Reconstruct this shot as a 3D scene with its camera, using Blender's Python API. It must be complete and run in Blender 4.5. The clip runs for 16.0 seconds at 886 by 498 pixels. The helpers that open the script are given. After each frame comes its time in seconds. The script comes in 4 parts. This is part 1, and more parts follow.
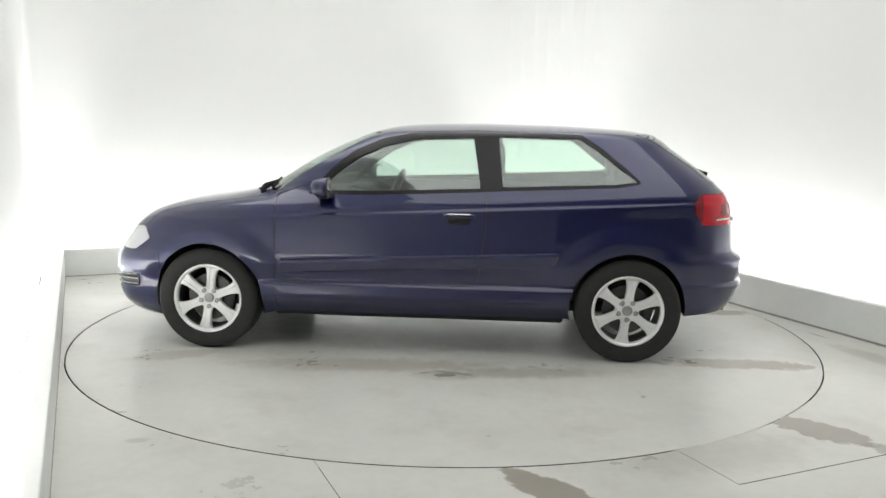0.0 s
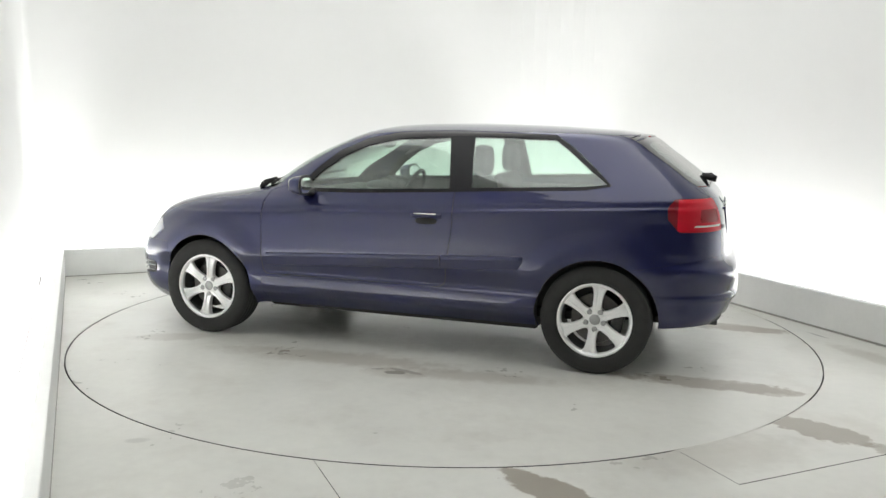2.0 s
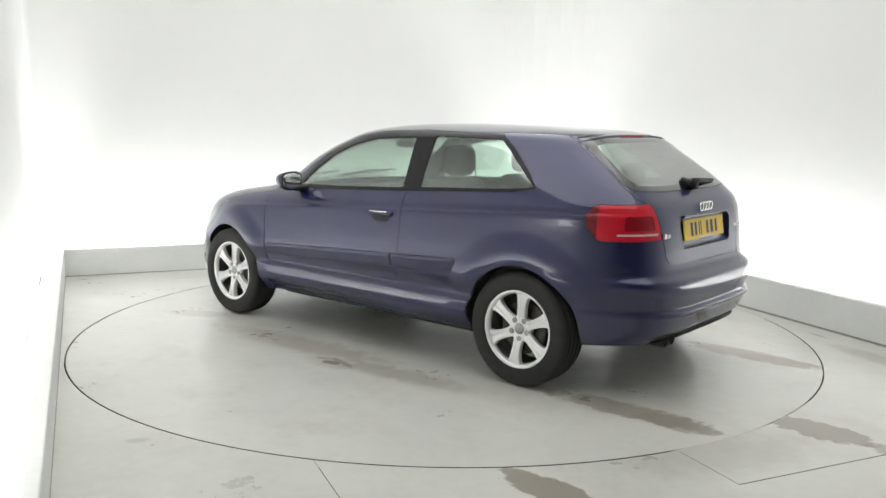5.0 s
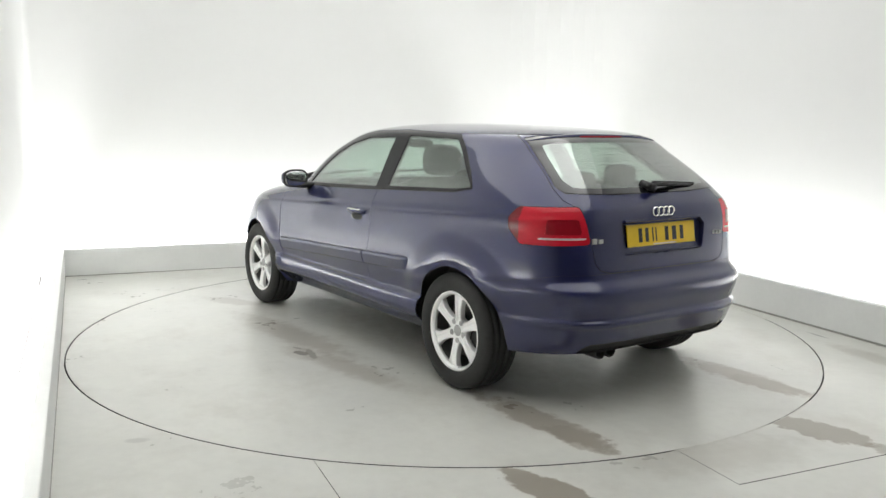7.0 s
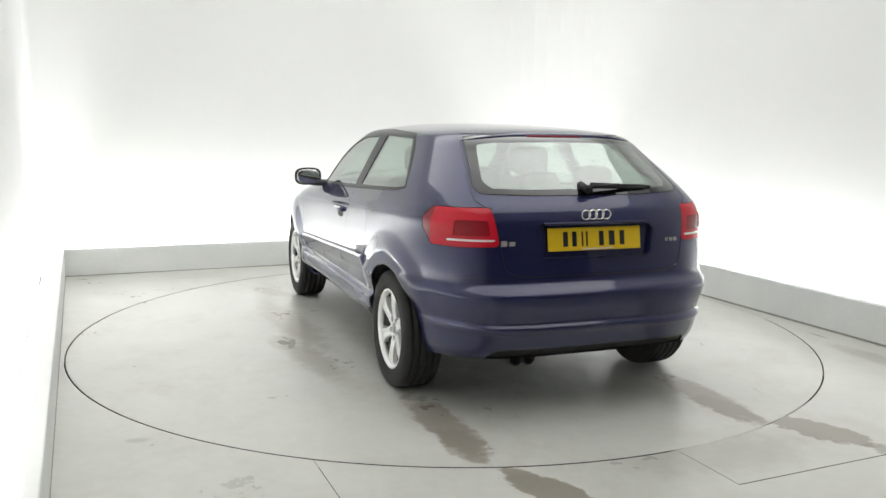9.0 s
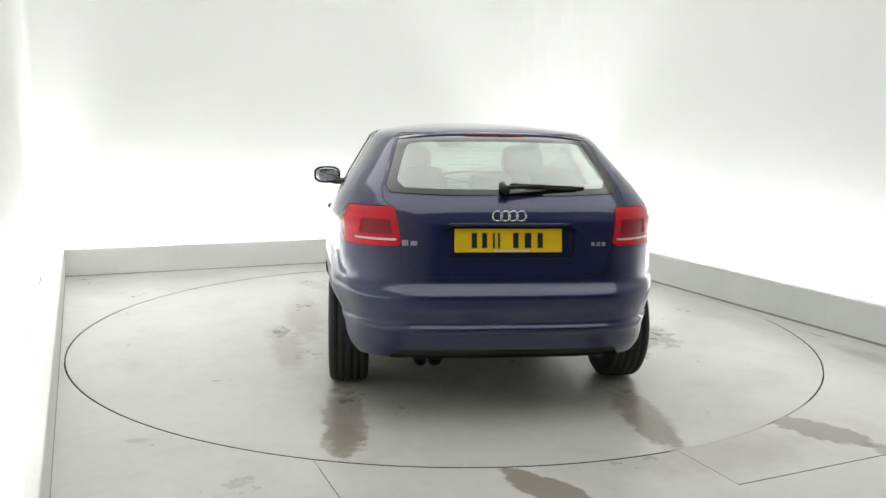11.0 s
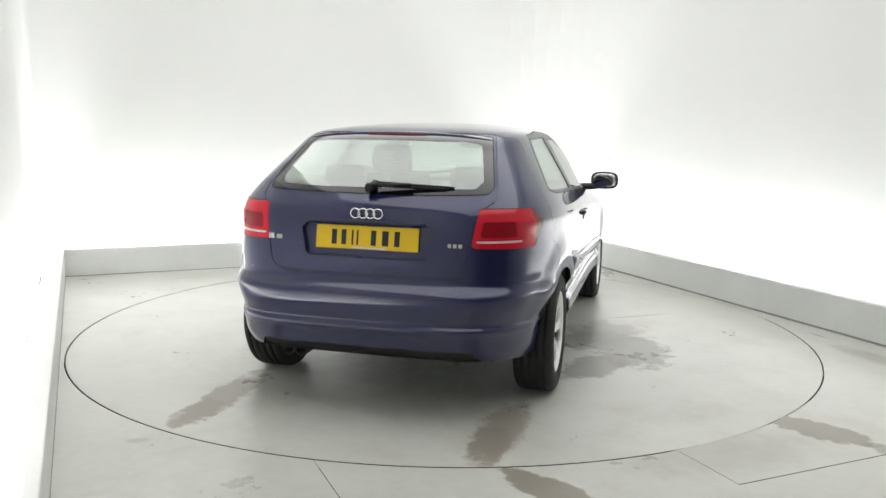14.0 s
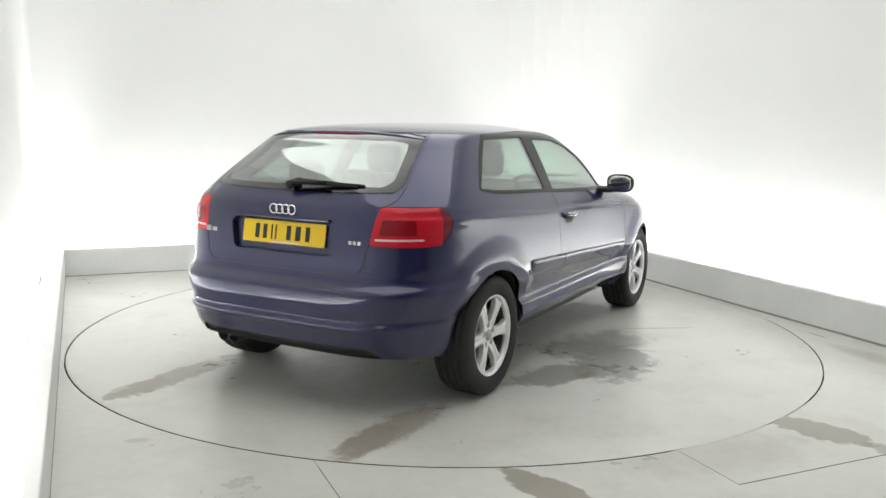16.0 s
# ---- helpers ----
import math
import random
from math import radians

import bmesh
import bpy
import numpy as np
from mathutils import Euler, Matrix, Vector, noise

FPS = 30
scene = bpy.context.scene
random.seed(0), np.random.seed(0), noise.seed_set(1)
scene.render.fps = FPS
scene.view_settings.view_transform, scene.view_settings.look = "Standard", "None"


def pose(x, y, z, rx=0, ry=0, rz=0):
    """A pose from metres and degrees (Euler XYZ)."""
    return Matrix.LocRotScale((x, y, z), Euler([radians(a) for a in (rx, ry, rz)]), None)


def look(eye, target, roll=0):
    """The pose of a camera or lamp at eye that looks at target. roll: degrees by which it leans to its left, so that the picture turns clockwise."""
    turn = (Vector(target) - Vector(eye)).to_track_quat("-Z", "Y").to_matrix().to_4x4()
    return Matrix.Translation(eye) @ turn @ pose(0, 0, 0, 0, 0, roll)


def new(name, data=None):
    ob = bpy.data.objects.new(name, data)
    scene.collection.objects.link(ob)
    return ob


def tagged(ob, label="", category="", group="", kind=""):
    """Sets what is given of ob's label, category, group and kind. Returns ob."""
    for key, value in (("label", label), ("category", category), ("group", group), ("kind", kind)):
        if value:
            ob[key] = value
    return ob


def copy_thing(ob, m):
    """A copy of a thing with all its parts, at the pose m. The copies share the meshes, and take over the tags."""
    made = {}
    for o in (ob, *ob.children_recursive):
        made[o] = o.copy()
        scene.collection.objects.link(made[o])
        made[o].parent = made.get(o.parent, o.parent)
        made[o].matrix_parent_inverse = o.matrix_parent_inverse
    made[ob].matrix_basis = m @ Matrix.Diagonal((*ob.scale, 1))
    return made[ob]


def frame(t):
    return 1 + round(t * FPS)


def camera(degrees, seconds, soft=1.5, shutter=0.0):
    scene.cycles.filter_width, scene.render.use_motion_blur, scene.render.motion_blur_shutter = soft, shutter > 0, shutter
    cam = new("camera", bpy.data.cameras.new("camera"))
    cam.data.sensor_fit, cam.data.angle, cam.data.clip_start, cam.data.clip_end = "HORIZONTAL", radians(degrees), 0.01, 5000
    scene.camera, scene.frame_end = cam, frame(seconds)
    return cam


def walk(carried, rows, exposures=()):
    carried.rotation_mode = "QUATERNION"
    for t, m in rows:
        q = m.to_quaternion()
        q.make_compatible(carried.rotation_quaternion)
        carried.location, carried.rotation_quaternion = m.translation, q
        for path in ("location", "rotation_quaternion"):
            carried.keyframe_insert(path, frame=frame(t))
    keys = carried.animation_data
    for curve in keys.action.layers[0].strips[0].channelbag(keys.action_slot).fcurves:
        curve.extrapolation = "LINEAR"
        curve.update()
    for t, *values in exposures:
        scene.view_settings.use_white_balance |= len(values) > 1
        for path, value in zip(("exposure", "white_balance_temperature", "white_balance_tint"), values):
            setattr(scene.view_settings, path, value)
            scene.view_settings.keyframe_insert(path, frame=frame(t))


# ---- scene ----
from collections import defaultdict

# The camera stands still near one corner of the studio.
EYE = (0.0, -5.703, 1.403)
cam = camera(56.27, 16.0, soft=1.5)
STAND = look(EYE, (-0.01677, -0.06573, 0.56107), 0.873)
walk(cam, [(0, STAND), (16, STAND)], exposures=[(0, 0.0), (16, 0.0)])

# The turntable turns evenly and carries the car.
ANGLE_0, ANGLE_RATE = 175.475, -7.155
CAR_OFF = (0.129, -0.0865)

# ---- light ----
world = bpy.data.worlds.new("studio_world")
scene.world = world
world.use_nodes = True
world.node_tree.nodes["Background"].inputs[0].default_value = (1, 1, 1, 1)
world.node_tree.nodes["Background"].inputs[1].default_value = 0.0

# The room's own axes: u along the back wall, v from the back wall to the camera.
PHI = radians(23.9)
CORNER = Vector((-3.41, 1.64, 0))
AX_U = Vector((math.cos(PHI), math.sin(PHI), 0))
AX_V = Vector((math.sin(PHI), -math.cos(PHI), 0))
FLOOR_U0, FLOOR_U1, FLOOR_V1 = -0.016, 4.96, 9.9
WALL_U0, WALL_U1, WALL_V0, WALL_V1 = -0.27, 5.42, -0.42, 10.3
ROOM_H = 4.2


def room(u, v, z=0.0):
    """A place in the studio from its distances along and from the back wall."""
    return CORNER + AX_U * u + AX_V * v + Vector((0, 0, z))


def area_lamp(name, at, aim, sx, sy, watts, colour=(1, 1, 1), spread=180):
    data = bpy.data.lights.new(name, "AREA")
    data.shape, data.size, data.size_y, data.energy, data.color = "RECTANGLE", sx, sy, watts, colour
    data.spread = radians(spread)
    ob = new(name, data)
    direction = (Vector(aim) - Vector(at)).normalized()
    x_axis = AX_U if abs(direction.dot(AX_U)) < 0.7 else AX_V
    ob.matrix_world = Matrix.Translation(at) @ Matrix((x_axis, direction.cross(x_axis) * -1, direction * -1)).transposed().to_4x4()
    return ob


STRIP_W = 18.5

# ---- materials ----
def mat(name, colour, rough=0.5, metal=0.0, spec=0.5, coat=0.0, vary=0.0, scale=8.0, bump=0.0, bump_scale=200.0, rough_vary=0.0, coat_ior=1.5, emit=None, emit_k=0.0):
    """A principled material whose colour, gloss and relief vary at two scales."""
    m = bpy.data.materials.new(name)
    m.use_nodes = True
    nt = m.node_tree
    b = nt.nodes["Principled BSDF"]
    b.inputs["Base Color"].default_value = (*colour, 1)
    b.inputs["Roughness"].default_value = rough
    b.inputs["Metallic"].default_value = metal
    b.inputs["Specular IOR Level"].default_value = spec
    b.inputs["Coat Weight"].default_value = coat
    b.inputs["Coat Roughness"].default_value = 0.02
    b.inputs["Coat IOR"].default_value = coat_ior
    co = nt.nodes.new("ShaderNodeTexCoord")
    if vary or rough_vary:
        n1 = nt.nodes.new("ShaderNodeTexNoise")
        n1.inputs["Scale"].default_value = scale
        n1.inputs["Detail"].default_value = 8
        n2 = nt.nodes.new("ShaderNodeTexNoise")
        n2.inputs["Scale"].default_value = scale * 11
        n2.inputs["Detail"].default_value = 4
        nt.links.new(co.outputs["Object"], n1.inputs["Vector"])
        nt.links.new(co.outputs["Object"], n2.inputs["Vector"])
        add = nt.nodes.new("ShaderNodeMath")
        add.operation = "MULTIPLY_ADD"
        add.inputs[1].default_value = 0.4
        nt.links.new(n2.outputs["Fac"], add.inputs[0])
        nt.links.new(n1.outputs["Fac"], add.inputs[2])
        if vary:
            ramp = nt.nodes.new("ShaderNodeMapRange")
            ramp.inputs[1].default_value, ramp.inputs[2].default_value = 0.30, 1.10
            ramp.inputs[3].default_value, ramp.inputs[4].default_value = 1 - vary, 1 + vary
            nt.links.new(add.outputs[0], ramp.inputs[0])
            mul = nt.nodes.new("ShaderNodeVectorMath")
            mul.operation = "SCALE"
            mul.inputs[0].default_value = colour
            nt.links.new(ramp.outputs[0], mul.inputs["Scale"])
            nt.links.new(mul.outputs[0], b.inputs["Base Color"])
        if rough_vary:
            r2 = nt.nodes.new("ShaderNodeMapRange")
            r2.inputs[1].default_value, r2.inputs[2].default_value = 0.30, 1.10
            r2.inputs[3].default_value, r2.inputs[4].default_value = max(0.02, rough - rough_vary), rough + rough_vary
            nt.links.new(add.outputs[0], r2.inputs[0])
            nt.links.new(r2.outputs[0], b.inputs["Roughness"])
    if bump:
        n3 = nt.nodes.new("ShaderNodeTexNoise")
        n3.inputs["Scale"].default_value = bump_scale
        n3.inputs["Detail"].default_value = 3
        nt.links.new(co.outputs["Object"], n3.inputs["Vector"])
        bp = nt.nodes.new("ShaderNodeBump")
        bp.inputs["Strength"].default_value = bump
        bp.inputs["Distance"].default_value = 0.002
        nt.links.new(n3.outputs["Fac"], bp.inputs["Height"])
        nt.links.new(bp.outputs[0], b.inputs["Normal"])
    if emit:
        b.inputs["Emission Color"].default_value = (*emit, 1)
        b.inputs["Emission Strength"].default_value = emit_k
    return m


def glass_mat(name, tint, rough=0.0, least=0.125, most=0.92, printed=False, power=3.2):
    """Thin tinted glazing: most light passes straight, the rest mirrors; printed: opaque behind its gloss."""
    m = bpy.data.materials.new(name)
    m.use_nodes = True
    nt = m.node_tree
    nt.nodes.remove(nt.nodes["Principled BSDF"])
    out = nt.nodes["Material Output"]
    tr = nt.nodes.new("ShaderNodeBsdfDiffuse" if printed else "ShaderNodeBsdfTransparent")
    tr.inputs[0].default_value = (*tint, 1)
    gl = nt.nodes.new("ShaderNodeBsdfGlossy")
    gl.inputs["Roughness"].default_value = rough
    lw = nt.nodes.new("ShaderNodeLayerWeight")
    lw.inputs["Blend"].default_value = 0.5
    pw = nt.nodes.new("ShaderNodeMath")
    pw.operation = "POWER"
    pw.inputs[1].default_value = power
    nt.links.new(lw.outputs["Facing"], pw.inputs[0])
    fr = nt.nodes.new("ShaderNodeMapRange")
    fr.inputs[3].default_value, fr.inputs[4].default_value = least, most
    nt.links.new(pw.outputs[0], fr.inputs[0])
    mx = nt.nodes.new("ShaderNodeMixShader")
    nt.links.new(fr.outputs[0], mx.inputs[0])
    nt.links.new(tr.outputs[0], mx.inputs[1])
    nt.links.new(gl.outputs[0], mx.inputs[2])
    nt.links.new(mx.outputs[0], out.inputs["Surface"])
    return m


M_WALL = mat("white_wall_fabric", (0.79, 0.795, 0.78), 0.9, vary=0.02, scale=0.9, bump=0.05, bump_scale=90)
# for the unseen wall behind the camera, kept dark so the car mirrors darkness
M_UNSEEN_END = mat("unseen_dark_end_wall", (0.10, 0.10, 0.104), 0.7, vary=0.08, scale=1.2)
M_CEIL = mat("white_ceiling", (0.84, 0.84, 0.83), 0.9, vary=0.02, scale=0.6)
M_PLINTH = mat("pale_grey_painted_board", (0.83, 0.84, 0.82), 0.55, vary=0.06, scale=3.0, bump=0.1, bump_scale=60, rough_vary=0.1)
M_STRIP = mat("lamp_tube", (0.9, 0.9, 0.9), 0.4, emit=(1, 1, 1), emit_k=6.0)
M_DARKGAP = mat("dark_joint", (0.03, 0.03, 0.03), 0.9, vary=0.2, scale=30)
M_SEALANT = mat("dirty_sealant", (0.33, 0.325, 0.30), 0.8, vary=0.25, scale=9)
M_DUST = mat("packed_floor_grit", (0.59, 0.585, 0.54), 0.8, vary=0.18, scale=14)
M_PANEL = mat("softbox_cloth", (0.9, 0.9, 0.9), 0.9, emit=(1.0, 1.0, 0.98), emit_k=1.15)


def floor_mat(name, blots, streaks=()):
    """Pale grey painted floor with scuffs, wet-looking stains and darker blots at given places, and soft mottling."""
    m = mat(name, (0.645, 0.648, 0.604), 0.30, spec=0.5, vary=0.13, scale=1.6, bump=0.08, bump_scale=45, rough_vary=0.06)
    nt = m.node_tree
    b = nt.nodes["Principled BSDF"]
    src = b.inputs["Base Color"].links[0].from_socket
    co = nt.nodes.new("ShaderNodeTexCoord")
    wob = nt.nodes.new("ShaderNodeTexNoise")
    wob.inputs["Scale"].default_value = 9.0
    wob.inputs["Detail"].default_value = 9
    wob.inputs["Roughness"].default_value = 0.62
    nt.links.new(co.outputs["Object"], wob.inputs["Vector"])
    # faint brown mottling all over
    mott = nt.nodes.new("ShaderNodeTexNoise")
    mott.inputs["Scale"].default_value = 1.9
    mott.inputs["Detail"].default_value = 10
    mott.inputs["Roughness"].default_value = 0.66
    nt.links.new(co.outputs["Object"], mott.inputs["Vector"])
    rg = nt.nodes.new("ShaderNodeMapRange")
    rg.interpolation_type = "SMOOTHSTEP"
    rg.inputs[1].default_value, rg.inputs[2].default_value = 0.46, 0.74
    rg.inputs[3].default_value, rg.inputs[4].default_value = 0.0, 0.30
    nt.links.new(mott.outputs["Fac"], rg.inputs[0])
    mx = nt.nodes.new("ShaderNodeMix")
    mx.data_type = "RGBA"
    mx.inputs["B"].default_value = (0.34, 0.31, 0.255, 1)
    nt.links.new(rg.outputs[0], mx.inputs["Factor"])
    nt.links.new(src, mx.inputs["A"])
    src = mx.outputs["Result"]
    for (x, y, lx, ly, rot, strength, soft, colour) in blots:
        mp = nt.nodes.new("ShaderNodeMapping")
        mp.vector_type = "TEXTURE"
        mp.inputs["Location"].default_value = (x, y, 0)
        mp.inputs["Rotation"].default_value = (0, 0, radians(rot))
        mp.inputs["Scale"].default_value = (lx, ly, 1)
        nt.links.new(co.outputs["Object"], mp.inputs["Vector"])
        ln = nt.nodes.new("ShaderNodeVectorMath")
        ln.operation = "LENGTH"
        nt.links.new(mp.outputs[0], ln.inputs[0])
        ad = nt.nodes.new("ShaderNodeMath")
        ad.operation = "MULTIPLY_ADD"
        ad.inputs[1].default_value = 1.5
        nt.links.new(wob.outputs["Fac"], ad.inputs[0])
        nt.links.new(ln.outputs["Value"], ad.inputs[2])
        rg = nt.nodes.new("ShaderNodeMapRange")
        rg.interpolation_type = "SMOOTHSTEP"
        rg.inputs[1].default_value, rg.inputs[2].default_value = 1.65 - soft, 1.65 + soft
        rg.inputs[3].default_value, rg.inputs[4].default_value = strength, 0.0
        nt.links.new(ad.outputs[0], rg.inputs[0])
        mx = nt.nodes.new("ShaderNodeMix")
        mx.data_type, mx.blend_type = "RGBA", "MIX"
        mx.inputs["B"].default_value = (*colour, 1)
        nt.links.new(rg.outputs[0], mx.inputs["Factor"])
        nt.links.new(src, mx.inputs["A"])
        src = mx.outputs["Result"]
    nt.links.new(src, b.inputs["Base Color"])
    return m


BROWN = (0.215, 0.18, 0.13)
GREY = (0.16, 0.16, 0.15)
OIL = (0.07, 0.07, 0.062)
TRACK_BROWN = (0.27, 0.235, 0.19)
PUDDLE = (0.18, 0.18, 0.16)
M_FLOOR = floor_mat("pale_grey_floor_paint", [
    (1.78, -1.93, 0.27, 0.125, -48, 0.7, 0.10, BROWN), (0.42, -2.64, 0.27, 0.11, -48, 0.75, 0.10, BROWN), (2.15, -2.30, 0.32, 0.12, -40, 0.55, 0.12, BROWN),
    (2.595, -0.09, 0.10, 0.010, -67, 0.8, 0.3, GREY), (-1.35, -2.2, 0.06, 0.03, 10, 0.25, 0.3, GREY), (1.2, -2.25, 0.5, 0.2, 20, 0.25, 0.5, BROWN), (2.75, -0.75, 0.5, 0.10, -67, 0.35, 0.4, BROWN)])
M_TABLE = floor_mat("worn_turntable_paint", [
    (-0.105, 1.150, 0.075, 0.036, 10, 0.85, 0.14, OIL), (-0.15, 1.105, 0.11, 0.03, -15, 0.6, 0.14, OIL), (0.02, 1.12, 0.04, 0.015, 20, 0.6, 0.15, OIL), (-0.10, 1.16, 0.20, 0.09, 0, 0.3, 0.35, TRACK_BROWN),
    (-1.82, 0.695, 0.50, 0.11, 2, 0.75, 0.18, TRACK_BROWN), (-2.08, 0.70, 0.24, 0.10, 2, 0.5, 0.1, TRACK_BROWN),
    (-1.88, -0.77, 0.46, 0.12, -2, 0.75, 0.22, TRACK_BROWN), (-2.05, -0.76, 0.24, 0.10, 3, 0.5, 0.1, TRACK_BROWN),
    (-0.66, -1.10, 0.34, 0.17, -25, 0.70, 0.18, PUDDLE), (0.12, -1.08, 0.46, 0.27, -15, 0.62, 0.30, PUDDLE), (-0.22, -1.30, 0.44, 0.25, 8, 0.72, 0.16, PUDDLE), (-0.02, -0.98, 0.30, 0.13, -30, 0.45, 0.22, PUDDLE), (-0.55, -1.22, 0.16, 0.05, 20, 0.5, 0.12, BROWN),
    # soft brownish darkening: long blots along the car's side, a broad faint one beneath it
    (0.35, 1.00, 0.75, 0.14, 4, 0.5, 0.45, TRACK_BROWN), (-0.55, 1.05, 0.5, 0.10, 8, 0.45, 0.45, TRACK_BROWN), (1.55, 0.95, 0.3, 0.10, 30, 0.35, 0.3, TRACK_BROWN), (0.0, 0.0, 1.3, 0.55, 0, 0.35, 0.5, TRACK_BROWN),
    (0.78, -1.31, 0.28, 0.012, -54, 0.7, 0.3, GREY), (1.9, -0.75, 0.35, 0.05, 20, 0.3, 0.3, TRACK_BROWN)])


# ---- mesh tools ----
def link(name, bm, material, parent=None, label="", smooth=False):
    me = bpy.data.meshes.new(name)
    bm.normal_update()
    bm.to_mesh(me)
    bm.free()
    if smooth:
        me.polygons.foreach_set("use_smooth", [True] * len(me.polygons))
    if material:
        me.materials.append(material)
    ob = new(name, me)
    ob.parent = parent
    if label:
        tagged(ob, label)
    return ob


def part(name, bm, material, parent, label="", smooth=True):
    return link(name, bm, material, parent, label, smooth)


def box(bm, x0, y0, z0, x1, y1, z1, m=None, bevel=0.0, seg=2):
    v = [bm.verts.new((x, y, z)) for z in (z0, z1) for x, y in ((x0, y0), (x1, y0), (x1, y1), (x0, y1))]
    fs = [bm.faces.new([v[i] for i in q]) for q in ((3, 2, 1, 0), (4, 5, 6, 7), (0, 1, 5, 4), (1, 2, 6, 5), (2, 3, 7, 6), (3, 0, 4, 7))]
    vs = v
    if bevel:
        es = list({e for f in fs for e in f.edges})
        r = bmesh.ops.bevel(bm, geom=es, offset=bevel, segments=seg, affect="EDGES", profile=0.5)
        vs = list({w for f in r["faces"] for w in f.verts} | {w for w in v if w.is_valid})
    if m is not None:
        bmesh.ops.transform(bm, matrix=m, verts=vs)
    return vs


def lathe(bm, profile, n=48, axis="y", centre=(0, 0, 0), start=0.0, close=False):
    """Turn a profile of (radius, along) about an axis."""
    rings = []
    for k in range(n):
        a = start + 2 * math.pi * k / n
        ca, sa = math.cos(a), math.sin(a)
        ring = []
        for r, h in profile:
            p = (r * ca, h, r * sa) if axis == "y" else ((r * ca, r * sa, h) if axis == "z" else (h, r * ca, r * sa))
            ring.append(bm.verts.new((p[0] + centre[0], p[1] + centre[1], p[2] + centre[2])))
        rings.append(ring)
    m = len(profile)
    for k in range(n):
        a, b = rings[k], rings[(k + 1) % n]
        for i in range(m - 1 + (1 if close else 0)):
            j = (i + 1) % m
            bm.faces.new((a[i], a[j], b[j], b[i]))
    return rings


def quad_room(name, pts, material, kind_label, thick):
    """A flat slab from four corners of the room, thickened outwards."""
    bm = bmesh.new()
    a = [bm.verts.new(p) for p in pts]
    f = bm.faces.new(a)
    n = (pts[1] - pts[0]).cross(pts[2] - pts[0]).normalized()
    b = [bm.verts.new(p - n * thick) for p in pts]
    bm.faces.new(list(reversed(b)))
    for i in range(4):
        j = (i + 1) % 4
        bm.faces.new((a[j], a[i], b[i], b[j]))
    return tagged(link(name, bm, material), kind_label, "structure", kind="structure")

# ---- studio ----
def wall_outline(off=0.0):
    """The plan of the walls with coved corners, counter-clockwise seen from above, as room u, v."""
    corners = [(WALL_U0 - off, WALL_V1 + off, 0.3), (WALL_U1 + off, WALL_V1 + off, 0.3), (WALL_U1 + off, WALL_V0 - off, 0.75), (WALL_U0 - off, WALL_V0 - off, 0.06)]
    pts = []
    for i, (u, v, r) in enumerate(corners):
        pu, pv, _ = corners[i - 1]
        nu, nv, _ = corners[(i + 1) % 4]
        a = Vector((pu - u, pv - v)).normalized()
        b = Vector((nu - u, nv - v)).normalized()
        for k in range(9):
            t = k / 8
            c = Vector((u, v)) + a * r + b * r
            d = (-b * math.cos(t * math.pi / 2) - a * math.sin(t * math.pi / 2)) * r
            pts.append((c + d, i))
    return pts


def build_walls():
    inner, outer = wall_outline(), wall_outline(0.15)
    n = len(inner)
    names = ("wall_south", "wall_east", "wall_north", "wall_west")
    # each wall runs from the middle of one coved corner to the middle of the next
    for w in range(4):
        lo, hi = w * 9 + 4, w * 9 + 13
        idx = [i % n for i in range(lo, hi + 1)]
        bm = bmesh.new()
        rows = []
        for z in (-0.3, ROOM_H):
            rows.append([[bm.verts.new(room(q[i][0].x, q[i][0].y, z)) for i in idx] for q in (inner, outer)])
        for k in range(len(idx) - 1):
            bm.faces.new((rows[0][0][k], rows[0][0][k + 1], rows[1][0][k + 1], rows[1][0][k]))
            bm.faces.new((rows[0][1][k + 1], rows[0][1][k], rows[1][1][k], rows[1][1][k + 1]))
            bm.faces.new((rows[1][0][k], rows[1][0][k + 1], rows[1][1][k + 1], rows[1][1][k]))
            bm.faces.new((rows[0][0][k + 1], rows[0][0][k], rows[0][1][k], rows[0][1][k + 1]))
        for k in (0, -1):
            bm.faces.new((rows[0][0][k], rows[0][1][k], rows[1][1][k], rows[1][0][k]))
        bmesh.ops.recalc_face_normals(bm, faces=bm.faces)
        # the south wall is never in view; it is added to darken rear-facing reflections
        dark = names[w] == "wall_south"
        tagged(link(names[w], bm, M_UNSEEN_END if dark else M_WALL, smooth=False), "plain dark grey end wall, unseen, standing in for the darkness behind the camera" if dark else "seamless white fabric studio wall lit from below", "wall", kind="structure")


build_walls()
quad_room("trough_floor", [room(WALL_U0 - .1, WALL_V1 + .1, -0.05), room(WALL_U1 + .1, WALL_V1 + .1, -0.05), room(WALL_U1 + .1, WALL_V0 - .1, -0.05), room(WALL_U0 - .1, WALL_V0 - .1, -0.05)], M_WALL, "white floor of the light trough round the platform", 0.1)
quad_room("ceiling", [room(WALL_U0 - .1, WALL_V0 - .1, ROOM_H), room(WALL_U1 + .1, WALL_V0 - .1, ROOM_H), room(WALL_U1 + .1, WALL_V1 + .1, ROOM_H), room(WALL_U0 - .1, WALL_V1 + .1, ROOM_H)], M_CEIL, "white studio ceiling", 0.1)

TABLE_R = 2.440


